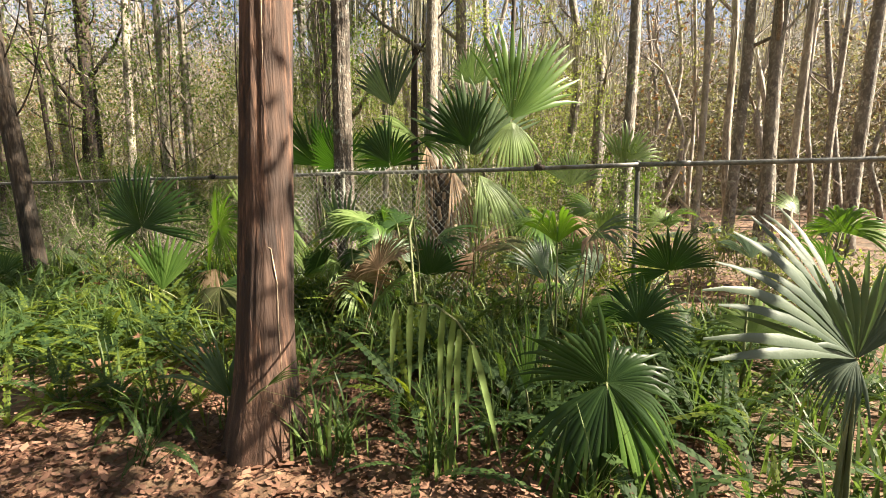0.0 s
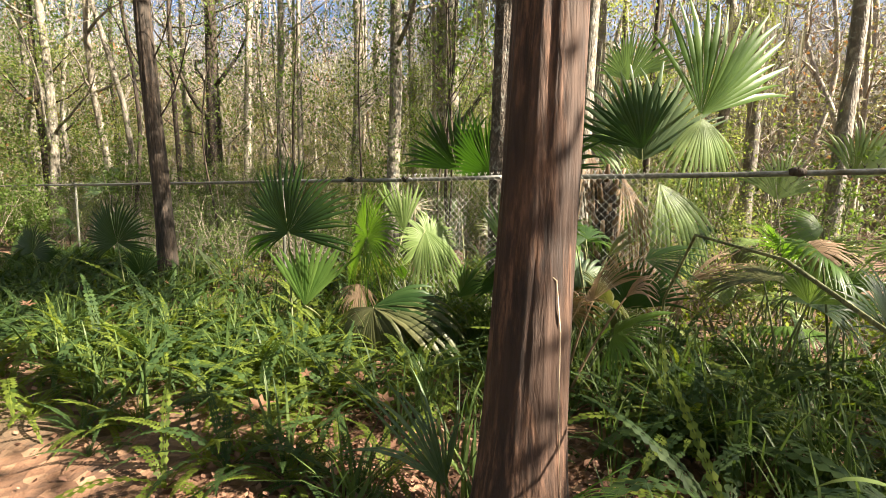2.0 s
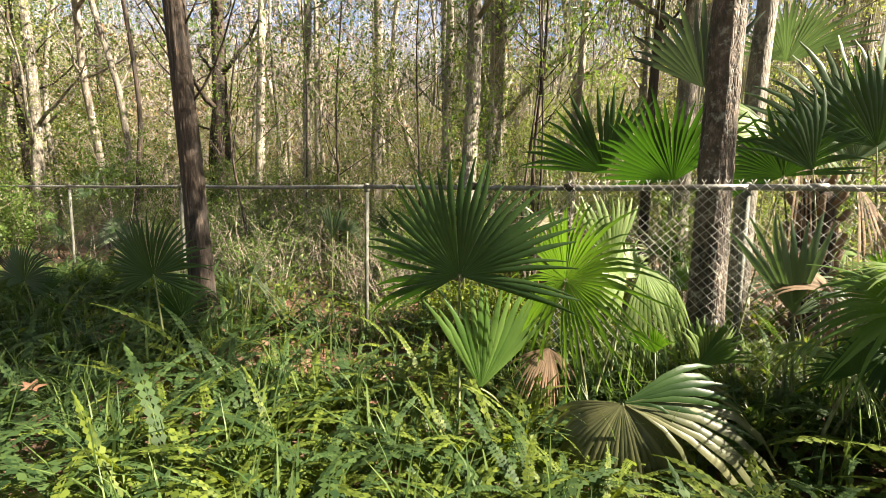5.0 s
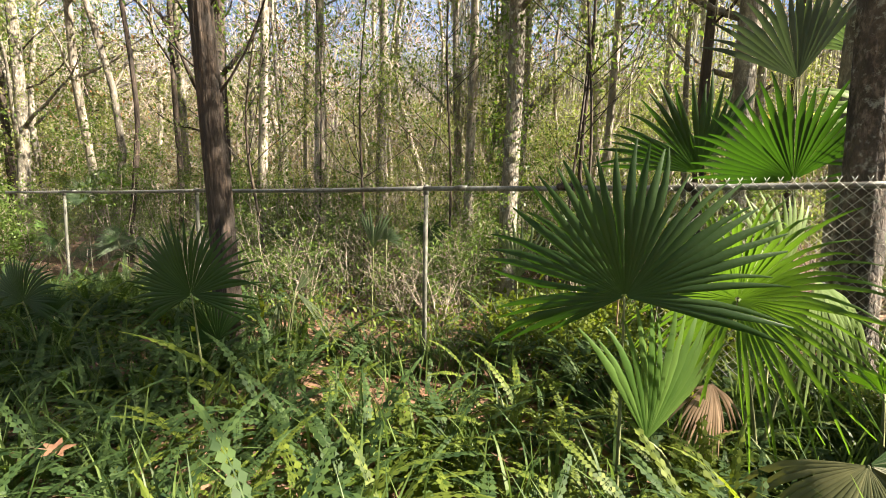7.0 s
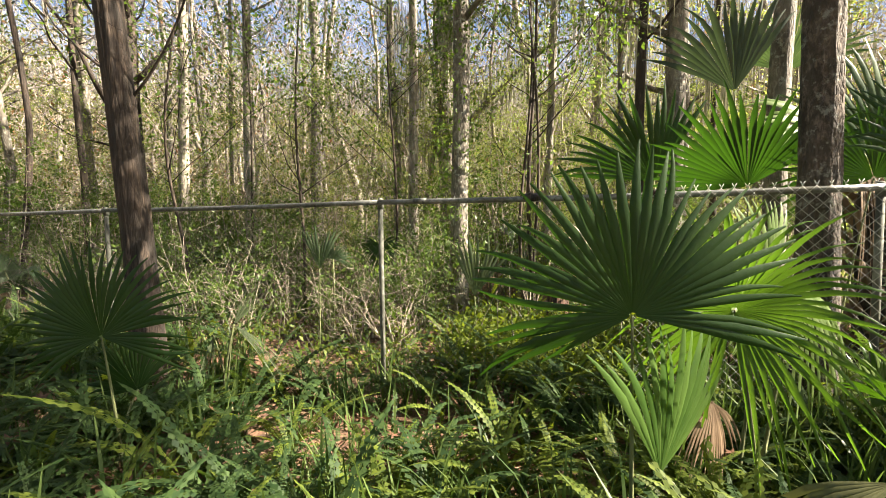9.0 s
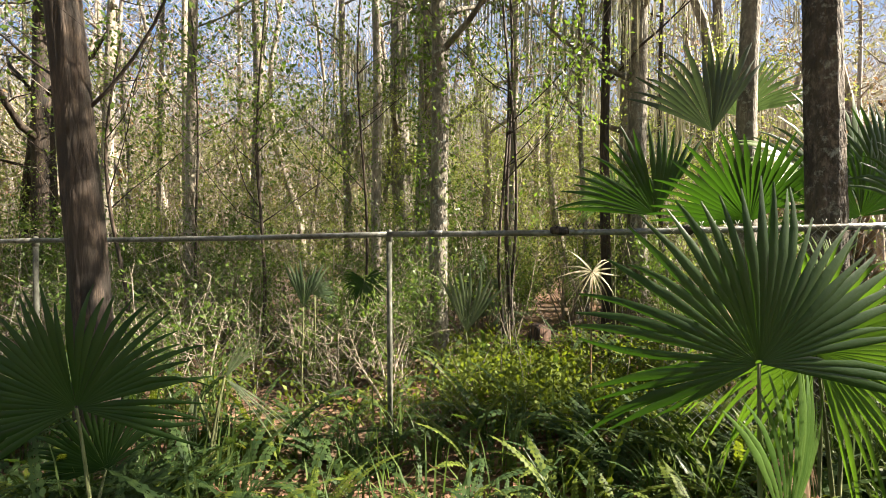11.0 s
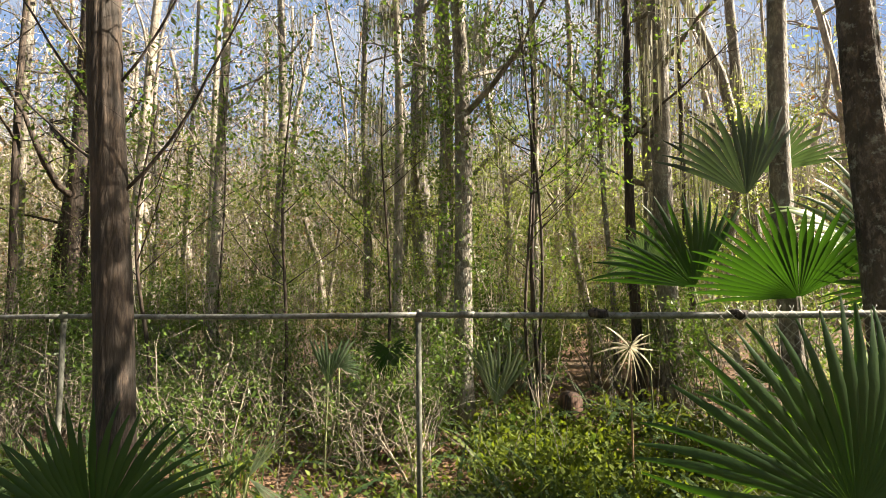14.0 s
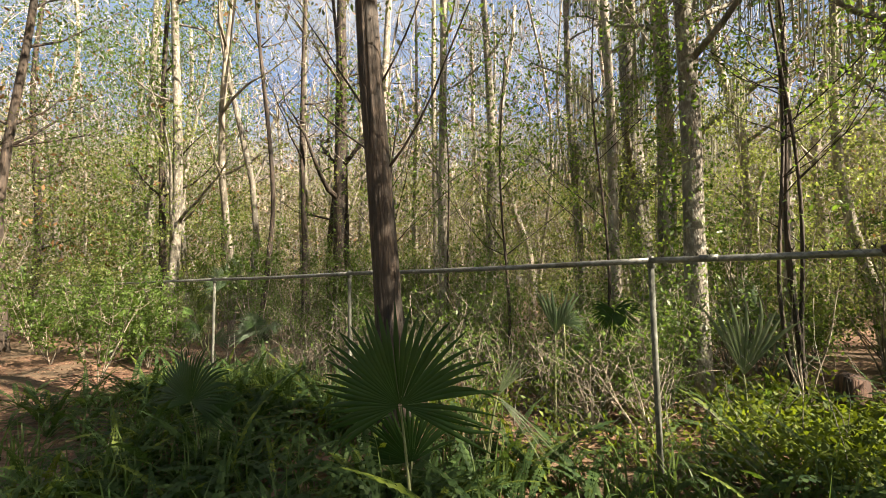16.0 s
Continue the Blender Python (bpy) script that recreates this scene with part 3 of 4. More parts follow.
def build_sky_backdrop():
    m, t, p = material("glowing_woods_and_sky")
    sky_colour = ramp(t, noise_of(t, coords(t, (0.02, 0.02, 0.05)), 1.2, 4.0), [(0.38, (0.26, 0.48, 0.92)), (0.66, (0.80, 0.87, 1.0))])
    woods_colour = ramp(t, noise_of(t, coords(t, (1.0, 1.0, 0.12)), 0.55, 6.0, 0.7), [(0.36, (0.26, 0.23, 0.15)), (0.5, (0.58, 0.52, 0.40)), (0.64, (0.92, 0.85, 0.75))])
    # the far woods' uneven top edge against the sky
    split = t.nodes.new("ShaderNodeSeparateXYZ")
    t.links.new(coords(t), split.inputs[0])
    height = t.nodes.new("ShaderNodeMath")
    height.operation = "MULTIPLY_ADD"
    height.inputs[1].default_value = 26.0
    t.links.new(noise_of(t, coords(t, (1.0, 1.0, 0.6)), 0.16, 7.0, 0.72), height.inputs[0])
    t.links.new(split.outputs["Z"], height.inputs[2])
    scaled = t.nodes.new("ShaderNodeMath")
    scaled.operation = "DIVIDE"
    scaled.inputs[1].default_value = 60.0
    t.links.new(height.outputs[0], scaled.inputs[0])
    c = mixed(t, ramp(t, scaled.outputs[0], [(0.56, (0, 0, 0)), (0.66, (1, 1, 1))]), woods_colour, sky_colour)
    # backdrop glows by itself; sunlight on the far woods is in its colour
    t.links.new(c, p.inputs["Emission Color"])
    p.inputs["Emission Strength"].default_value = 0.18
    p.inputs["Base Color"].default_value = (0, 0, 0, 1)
    p.inputs["Specular IOR Level"].default_value = 0.0
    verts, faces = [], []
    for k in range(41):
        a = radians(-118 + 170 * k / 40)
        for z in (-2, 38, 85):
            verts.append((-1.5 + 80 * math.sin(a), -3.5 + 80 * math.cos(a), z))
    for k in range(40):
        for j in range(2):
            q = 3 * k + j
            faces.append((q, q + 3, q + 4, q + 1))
    tagged(new("backdrop", grid_mesh("backdrop", verts, faces, m)), "glowing backdrop of distant winter woods under a pale blue sky", "sky", kind="structure")


build_overhead()
build_sky_backdrop()


# ---- shrubs and saplings behind the fence ----
def shrub(x, y, height, label, stems=7, leaves=260, mat=SHRUB, size=0.075, seed=0, spread=0.5):
    r = random.Random(seed)
    rng = np.random.default_rng(seed)
    top = new("shrub")
    z = ground_z(x, y)
    top.location = (x, y, z)
    tagged(top, label, "shrub", "understory shrubs")
    tips = []
    for _ in range(stems):
        w = r.uniform(0, 6.28)
        k = r.uniform(0.1, spread)
        line = limb_line((0, 0, -0.03), (k * math.cos(w), k * math.sin(w), 1), height * r.uniform(0.6, 1.05), 8, r, 0.12)
        pieces = [tube(line, [0.011 * (1 - 0.8 * i / 8) for i in range(9)], 4)]
        for q in line[2:]:
            for _ in range(1):
                w = r.uniform(0, 6.28)
                tw = limb_line(q, (math.cos(w), math.sin(w), r.uniform(0, 0.8)), r.uniform(0.15, 0.5), 3, r, 0.4)
                pieces.append(tube(tw, [0.004, 0.003, 0.0025, 0.001], 3))
                tips += tw[1:]
        v, f = joined(pieces)
        part("stem", grid_mesh("stem", v, f, TWIG), top)
    mid = np.array([t[:] for t in tips])
    mid = mid[mid[:, 2] > height * 0.22]
    mid = mid[rng.integers(0, len(mid), leaves // 5)]
    part("foliage", quads_mesh("foliage", leaf_quads(clump_points(mid, 0.06, 5, rng), size, rng=rng), mat), top)


SHRUB_LABEL = "leafy understory shrub with thin twiggy stems"
rs = random.Random(31)
for k in range(90):
    sx = rs.uniform(-13, 3.5)
    sy = rs.uniform(1.7, 7.0)
    if sx > -3.4 and sy < 2.6:
        sy += 1.6
    shrub(sx, sy, rs.uniform(1.0, 3.6), SHRUB_LABEL, rs.randint(4, 7), rs.randint(650, 1300), SHRUB, rs.uniform(0.04, 0.06), 100 + k)
for k in range(46):
    sx = rs.uniform(-24, -9)
    shrub(sx, rs.uniform(-4.0 if sx < -15 else 0.3, 6), rs.uniform(1.2, 3.6), SHRUB_LABEL, 5, 1000, SHRUB, 0.075, 300 + k)
for k in range(46):
    shrub(rs.uniform(-9.5, -3.4), rs.uniform(0.7, 3.6), rs.uniform(0.6, 1.35), SHRUB_LABEL, 6, 520, SHRUB, 0.05, 600 + k, 0.7)
for k in range(11):
    shrub(rs.uniform(-14.5, -10.2), rs.uniform(-1.3, 0.4), rs.uniform(0.6, 2.2), SHRUB_LABEL, 5, 800, SHRUB, 0.07, 700 + k, 0.7)
for k in range(16):
    shrub(rs.uniform(-3.6, 0.2), rs.uniform(3.0, 9.0), rs.uniform(0.6, 1.6), SHRUB_LABEL, 6, 900, SHRUB, 0.055, 500 + k, 0.9)
for k in range(8):
    shrub(rs.uniform(-8.5, -3.3), rs.uniform(0.2, 2.2), rs.uniform(0.5, 1.3), "bare twiggy brush at the foot of the fence", 8, 60, SHRUB, 0.05, 400 + k, 0.9)

for k in range(18):
    shrub(rs.uniform(1.4, 5.2), rs.uniform(0.5, 4.2), rs.uniform(0.45, 0.95), "low bright leafy brush behind the fence", 5, 460, MIDSTORY, 0.05, 800 + k, 0.8)

# ---- palms ----


def palm_plant(label, x, y):
    ob = new("palmetto")
    ob.location = (x, y, ground_z(x, y))
    return tagged(ob, label, "palm", "palmettos")


PALM_R = random.Random(5)


def palm_leaf(plant, hub, up, face, radius, spread, mat, droop):
    """One fan leaf: pleated segments fused near the hub and free at the tips, on a stalk from the plant's base."""
    r = PALM_R
    base = plant.location
    hub, up, face = Vector(hub), Vector(up).normalized(), Vector(face)
    side = up.cross(face).normalized()
    face = side.cross(up).normalized()
    n = max(9, int(spread / 5.6))
    if mat is LEAF_CREAM:
        n = 15
    step = radians(spread) / n
    verts, faces = [], []
    bowl = r.uniform(0.12, 0.28)
    rings = (0.02, 0.2, 0.4, 0.58, 0.76, 0.9, 1.0)
    for k in range(n):
        a = -radians(spread) / 2 + (k + 0.5) * step + r.uniform(-0.12, 0.12) * step
        reach = radius * (1 - 0.22 * (abs(a) / math.pi) ** 1.5) * r.uniform(0.88, 1.06)
        out = up * math.cos(a) + side * math.sin(a)
        cross = (side * math.cos(a) - up * math.sin(a))
        fused = r.uniform(0.20, 0.32) if spread <= 50 else r.uniform(0.5, 0.62) if spread < 330 else r.uniform(0.34, 0.44)
        if mat is LEAF_CREAM:
            fused = r.uniform(0.10, 0.18)
        curl = r.uniform(0.3, 2.2)
        twist = r.uniform(-0.6, 0.6)
        if r.random() < 0.05:
            reach *= r.uniform(0.45, 0.8)
        sway = r.uniform(-0.05, 0.05) + (r.uniform(-0.2, 0.2) if r.random() < 0.15 else 0.0)
        cup = bowl * abs(math.sin(a))
        for s in rings:
            d = reach * s
            if s <= fused:
                w = d * math.tan(step / 2) * 1.12
            else:
                w = 1.12 * reach * fused * math.tan(step / 2) * max(0.06, (1 - s) / (1 - fused)) ** 0.65
            fold = w * 0.36
            c = hub + out * d + face * (radius * 0.10 * math.sin(s * 2.2) * (1 if mat is not LEAF_PALE else 0.3))
            free = max(0.0, s - fused)
            c = c - Vector((0, 0, 1)) * (droop * radius * (max(0.0, s - 0.25) ** 2 + (curl - 0.6) * 2.0 * free ** 2))
            c = c + cross * (sway * radius * 3.0 * free * free) - face * (cup * radius * s)
            t = twist * 2.0 * free
            lat = cross * math.cos(t) + face * math.sin(t)
            verts += [c - lat * w - face * fold * 0.5, c + face * fold * 0.5, c + lat * w - face * fold * 0.5]
        m = (k * len(rings)) * 3
        for j in range(len(rings) - 1):
            q = m + j * 3
            faces += [(q, q + 1, q + 4, q + 3), (q + 1, q + 2, q + 5, q + 4)]
    blade = part("fan_leaf", grid_mesh("fan_leaf", [v - base for v in verts], faces, mat), plant)
    foot = Vector((base.x + r.uniform(-0.06, 0.06), base.y + r.uniform(-0.06, 0.06), base.z - 0.02))
    if (hub.xy - foot.xy).length > 0.55:
        foot = Vector((hub.x - 0.35 * (hub.x - base.x), hub.y - 0.35 * (hub.y - base.y), ground_z(hub.x, hub.y) - 0.02))
    bow = (foot + hub) / 2 + Vector((0, 0, 0.12)) + (foot - hub) * 0.08
    pts = [foot * (1 - s) ** 2 + bow * 2 * s * (1 - s) + hub * s * s for s in (0, 0.17, 0.34, 0.5, 0.67, 0.84, 1.0)]
    v, f = tube([p - base for p in pts], [0.011, 0.010, 0.009, 0.008, 0.007, 0.006, 0.005], 6)
    part("stalk", grid_mesh("stalk", v, f, LEAF_BROWN if mat in (LEAF_BROWN, LEAF_CREAM) else STEM), plant)
    return blade


plant = palm_plant("palmetto with one broad spread fan leaf coloured as in shade", -1.37, -1.35)
palm_leaf(plant, (-1.37, -1.37, 0.68), (-0.16, 0.03, 0.98), (0.12, -0.98, 0.16), 0.66, 225, LEAF_SHADED, .08)
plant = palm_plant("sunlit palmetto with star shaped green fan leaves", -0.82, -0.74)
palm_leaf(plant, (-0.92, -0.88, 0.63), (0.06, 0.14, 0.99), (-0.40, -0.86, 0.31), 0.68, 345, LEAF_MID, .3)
palm_leaf(plant, (-0.67, -0.25, 0.58), (-0.52, -0.23, 0.83), (0.52, -0.62, 0.59), 0.38, 250, LEAF_LIT, .2)
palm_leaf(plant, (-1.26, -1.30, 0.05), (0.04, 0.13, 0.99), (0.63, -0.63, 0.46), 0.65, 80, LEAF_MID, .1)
palm_leaf(plant, (-0.72, -0.60, 0.69), (-0.12, 0.03, 0.99), (0.54, -0.78, 0.31), 0.51, 60, LEAF_LIT, .1)
palm_leaf(plant, (-0.55, -0.50, 0.70), (0.35, 0.11, -0.93), (0.51, -0.76, 0.40), 0.52, 90, LEAF_LIT, .5)
plant = palm_plant("grey-green palmetto with a folded upright fan before the fence", 0.25, -0.30)
palm_leaf(plant, (0.25, -0.30, 0.46), (-0.19, -0.01, 0.98), (-0.09, -0.95, 0.29), 0.62, 54, LEAF_GREY, .05)
palm_leaf(plant, (0.25, -0.30, 0.46), (0.75, 0.51, 0.42), (-0.08, -0.84, 0.53), 0.34, 40, LEAF_GREY, .3)
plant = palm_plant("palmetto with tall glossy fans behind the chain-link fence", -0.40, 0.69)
palm_leaf(plant, (-1.06, 1.00, 1.36), (-0.43, -0.17, 0.88), (0.03, -1.00, 0.07), 0.86, 115, LEAF_SHADED, .1)
palm_leaf(plant, (-0.46, 0.72, 1.27), (-0.34, -0.11, 0.93), (-0.36, -0.93, -0.03), 0.80, 150, LEAF_SHADED, .1)
palm_leaf(plant, (0.27, 0.70, 1.30), (-0.25, -0.05, 0.97), (-0.05, -1.00, 0.07), 0.60, 200, LEAF_SHADED, .2)
plant = palm_plant("collapsed palmetto with drooping olive and brown leaves", -0.50, -1.25)
palm_leaf(plant, (-0.53, -1.27, 0.13), (-0.49, -0.39, -0.78), (0.08, -0.76, 0.65), 0.46, 110, LEAF_OLIVE, .5)
palm_leaf(plant, (-0.53, -1.27, 0.13), (0.84, 0.40, -0.14), (0.08, -0.76, 0.65), 0.85, 60, LEAF_OLIVE, .6)
palm_leaf(plant, (-0.53, -1.27, 0.13), (0.83, 0.45, 0.10), (-0.02, -0.95, 0.30), 0.60, 60, LEAF_SHADED, .4)
palm_leaf(plant, (-0.53, -1.27, 0.13), (0.47, 0.10, -0.80), (0.08, -0.76, 0.65), 0.55, 70, LEAF_OLIVE, .5)
plant = palm_plant("dead tan palmetto leaf hanging over ferns", -0.97, -0.87)
palm_leaf(plant, (-1.00, -0.89, 0.21), (-0.13, -0.19, -0.97), (0.55, -0.61, 0.56), 0.27, 140, LEAF_BROWN, .5)
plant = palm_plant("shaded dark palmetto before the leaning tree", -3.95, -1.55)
palm_leaf(plant, (-3.95, -1.56, 0.46), (-0.10, 0.00, 0.99), (0.25, -0.95, 0.18), 0.56, 235, LEAF_SHADED, .1)
palm_leaf(plant, (-4.20, -1.20, 0.02), (-0.36, -0.12, 0.93), (0.18, -0.95, 0.27), 0.42, 160, LEAF_SHADED, .2)
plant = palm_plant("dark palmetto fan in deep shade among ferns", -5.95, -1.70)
palm_leaf(plant, (-5.95, -1.70, 0.22), (0.03, 0.13, 0.99), (0.24, -0.94, 0.22), 0.49, 220, LEAF_SHADED, .2)
plant = palm_plant("small pale palmetto with a bent broken leaf", -3.96, -0.70)
palm_leaf(plant, (-3.91, -0.70, 0.34), (0.43, 0.36, 0.83), (0.78, -0.57, 0.25), 0.36, 34, LEAF_PALE, .05)
palm_leaf(plant, (-3.91, -0.70, 0.34), (0.65, 0.32, -0.69), (0.78, -0.57, 0.25), 0.50, 20, LEAF_PALE, .2)
palm_leaf(plant, (-4.10, -0.70, 0.25), (-0.12, -0.18, -0.98), (0.79, -0.55, 0.26), 0.44, 25, LEAF_PALE, .2)
plant = palm_plant("low palmetto with arching leaves along the fence", 0.33, -0.65)
palm_leaf(plant, (0.61, -0.60, 0.41), (-0.69, -0.49, -0.54), (-0.08, -0.97, 0.24), 0.30, 120, LEAF_SHADED, .5)
palm_leaf(plant, (-0.22, -0.45, 0.10), (0.47, 0.38, 0.80), (0.44, -0.68, 0.59), 0.40, 80, LEAF_MID, .3)
palm_leaf(plant, (0.39, -0.90, 0.34), (-0.60, -0.29, 0.74), (-0.07, -0.96, 0.28), 0.24, 150, LEAF_SHADED, .4)
plant = palm_plant("silvery palmetto with long narrow glossy segments", 3.67, -2.50)
palm_leaf(plant, (3.67, -2.50, 0.43), (-0.68, -0.20, 0.70), (0.13, -0.62, 0.77), 0.66, 84, LEAF_SILVER, .1)
palm_leaf(plant, (3.67, -2.50, 0.43), (-0.49, -0.11, 0.87), (-0.12, -0.97, 0.22), 0.42, 80, LEAF_GREY, .1)
palm_leaf(plant, (3.67, -2.50, 0.43), (0.27, 0.24, 0.93), (0.15, -0.56, 0.81), 0.31, 70, LEAF_SILVER, .2)
palm_leaf(plant, (3.67, -2.50, 0.43), (-0.68, -0.38, -0.63), (0.15, -0.56, 0.81), 0.18, 100, LEAF_SILVER, .5)
plant = palm_plant("arching green palmetto with long hanging leaf segments", 2.52, -2.20)
palm_leaf(plant, (2.52, -2.20, 0.01), (-0.10, 0.08, 0.99), (0.52, -0.70, 0.49), 0.51, 40, LEAF_MID, .1)
plant = palm_plant("dark palmetto with a skirt of bent leaves", 2.90, -2.45)
palm_leaf(plant, (2.90, -2.45, 0.21), (0.10, -0.08, -0.99), (-0.02, -0.96, 0.28), 0.46, 90, LEAF_SHADED, .5)
palm_leaf(plant, (2.90, -2.45, 0.21), (0.86, 0.42, 0.29), (-0.03, -0.93, 0.36), 0.32, 120, LEAF_SHADED, .6)
palm_leaf(plant, (2.90, -2.45, 0.21), (-0.66, -0.20, 0.72), (-0.02, -0.96, 0.28), 0.42, 80, LEAF_SHADED, .3)
palm_leaf(plant, (2.90, -2.45, 0.21), (-0.47, -0.31, -0.83), (-0.02, -0.96, 0.28), 0.47, 60, LEAF_SHADED, .4)
palm_leaf(plant, (2.90, -2.45, 0.21), (0.51, 0.12, -0.85), (0.45, -0.65, 0.62), 0.48, 60, LEAF_MID, .4)
plant = palm_plant("narrow grassy palmetto growing beside a reddish trunk", 1.01, -2.69)
palm_leaf(plant, (0.87, -2.50, -0.17), (-0.58, -0.16, 0.80), (0.67, -0.56, 0.49), 0.62, 50, LEAF_GREY, .2)
palm_leaf(plant, (0.87, -2.50, -0.17), (-0.19, 0.04, 0.98), (0.67, -0.56, 0.49), 0.50, 45, LEAF_GREY, .2)
palm_leaf(plant, (1.40, -2.75, 0.09), (0.70, 0.39, 0.59), (0.73, -0.46, 0.50), 0.29, 30, LEAF_MID, .3)
palm_leaf(plant, (0.74, -3.00, -0.53), (0.14, 0.19, 0.97), (0.17, -0.93, 0.32), 0.45, 40, LEAF_SHADED, .1)
plant = palm_plant("young cabbage palm with big fans and brown dead skirt", 1.07, 1.42)
palm_leaf(plant, (1.53, 1.70, 1.92), (0.27, 0.24, 0.93), (0.58, -0.81, 0.03), 1.27, 105, LEAF_MID, .05)
palm_leaf(plant, (0.94, 1.95, 1.48), (0.01, 0.13, 0.99), (0.34, -0.94, -0.08), 1.26, 120, LEAF_GREY, .1)
palm_leaf(plant, (1.55, 1.65, 1.88), (0.05, -0.10, -0.99), (0.60, -0.79, 0.13), 0.70, 120, LEAF_LIT, .4)
palm_leaf(plant, (0.31, 1.40, 1.69), (-0.88, -0.35, 0.31), (0.69, -0.63, 0.35), 0.85, 60, LEAF_LIT, .4)
palm_leaf(plant, (0.31, 1.40, 1.69), (0.91, 0.38, -0.17), (0.67, -0.58, 0.46), 0.66, 70, LEAF_MID, .5)
palm_leaf(plant, (0.39, 0.40, 1.32), (-0.49, -0.11, 0.86), (0.12, -0.99, 0.07), 0.60, 70, LEAF_SHADED, .2)
palm_leaf(plant, (0.99, 1.55, 1.58), (-0.39, -0.06, 0.92), (0.07, -1.00, 0.06), 0.82, 110, LEAF_SHADED, .1)
palm_leaf(plant, (1.20, 1.35, 1.19), (0.43, 0.08, -0.90), (0.62, -0.72, 0.30), 0.88, 80, LEAF_LIT, .5)
palm_leaf(plant, (0.45, 1.35, 1.58), (0.13, -0.07, -0.99), (0.67, -0.74, 0.07), 0.88, 50, LEAF_BROWN, .5)
palm_leaf(plant, (0.84, 1.30, 1.27), (0.24, -0.02, -0.97), (0.64, -0.76, 0.10), 1.10, 45, LEAF_BROWN, .5)
palm_leaf(plant, (1.58, -0.10, 0.39), (0.78, 0.41, 0.47), (0.61, -0.69, 0.39), 0.54, 45, LEAF_BROWN, .2)
palm_leaf(plant, (1.58, -0.10, 0.39), (-0.57, -0.35, -0.75), (0.61, -0.69, 0.39), 0.34, 60, LEAF_BROWN, .3)
plant = palm_plant("pale green palmetto behind the fence rail", 2.69, 1.85)
palm_leaf(plant, (2.91, 2.15, 1.25), (0.34, 0.26, 0.90), (0.44, -0.89, 0.12), 0.70, 110, LEAF_LIT, .2)
palm_leaf(plant, (2.28, 1.95, 1.03), (0.07, 0.15, 0.99), (0.51, -0.83, 0.23), 0.58, 130, LEAF_LIT, .2)
palm_leaf(plant, (2.61, 1.45, 0.75), (-0.91, -0.39, 0.13), (0.50, -0.79, 0.36), 0.48, 110, LEAF_MID, .4)
plant = palm_plant("dark understory palmetto in front of the fence", 3.06, -0.90)
palm_leaf(plant, (3.26, -0.80, 0.41), (-0.38, -0.05, 0.92), (-0.05, -0.98, 0.19), 0.39, 200, LEAF_SHADED, .2)
palm_leaf(plant, (3.05, -1.40, 0.18), (0.29, 0.25, 0.92), (-0.04, -0.97, 0.25), 0.37, 220, LEAF_SHADED, .3)
palm_leaf(plant, (2.78, -0.50, 0.33), (-0.68, -0.21, 0.70), (0.06, -0.65, 0.76), 0.33, 150, LEAF_GREY, .4)
plant = palm_plant("small palmetto in shade under the fence", 0.61, -0.40)
palm_leaf(plant, (1.23, -0.40, 0.18), (0.00, 0.13, 0.99), (0.09, -0.98, 0.17), 0.47, 150, LEAF_SHADED, .2)
palm_leaf(plant, (-0.18, -0.40, 0.06), (0.14, 0.18, 0.97), (0.75, -0.58, 0.33), 0.42, 90, LEAF_LIT, .2)
plant = palm_plant("dried cream palmetto fan behind the fence", -1.60, 0.83)
palm_leaf(plant, (-1.60, 0.85, 0.89), (0.05, 0.04, -1.00), (0.39, -0.75, 0.53), 0.36, 290, LEAF_CREAM, .15)
plant = palm_plant("pale upright palmetto leaf behind the fence post", -2.75, 1.48)
palm_leaf(plant, (-2.75, 1.48, 0.24), (0.11, -0.02, 0.99), (0.13, -0.94, 0.30), 0.69, 65, LEAF_PALE, .05)
plant = palm_plant("grey-green upright palmetto behind the fence", -4.06, 0.56)
palm_leaf(plant, (-4.06, 0.56, 0.60), (0.10, -0.05, 1.00), (0.30, -0.90, 0.25), 0.46, 55, LEAF_GREY, .1)
plant = palm_plant("dark round palmetto fan behind the fence", -3.77, 1.30)
palm_leaf(plant, (-3.77, 1.30, 0.79), (0.09, 0.05, -0.99), (0.04, -0.98, 0.21), 0.28, 260, LEAF_SHADED, .2)
plant = palm_plant("grey drooping palmetto between trunks", -1.11, 2.50)
palm_leaf(plant, (-1.11, 2.50, 1.63), (0.01, -0.04, 1.00), (-0.14, -0.97, 0.17), 0.52, 230, LEAF_GREY, .3)
plant = palm_plant("tall palm with upright dark fans between trunks", -0.19, 1.93)
# dull leaf green here stands in for shade on the upper fan
palm_leaf(plant, (-0.29, 1.83, 2.24), (-0.22, -0.05, 0.97), (-0.15, -0.99, 0.05), 0.95, 95, LEAF_SILVER, .1)
palm_leaf(plant, (0.53, 3.20, 2.75), (0.18, -0.01, 0.98), (-0.46, -0.87, -0.20), 0.81, 150, LEAF_GREY, .1)
plant = palm_plant("distant grey palmetto in woodland shade", -12.91, 2.00)
palm_leaf(plant, (-12.91, 2.00, 1.14), (-0.13, -0.19, 0.97), (0.87, -0.43, 0.25), 0.59, 220, LEAF_GREY, .2)
plant = palm_plant("dark palmetto beside the woodland path", -6.11, -1.50)
palm_leaf(plant, (-6.11, -1.50, -0.34), (-0.16, -0.20, 0.97), (0.18, -0.94, 0.30), 0.44, 180, LEAF_SHADED, .2)
plant = palm_plant("distant pale palmetto near the path", -38.32, 3.00)
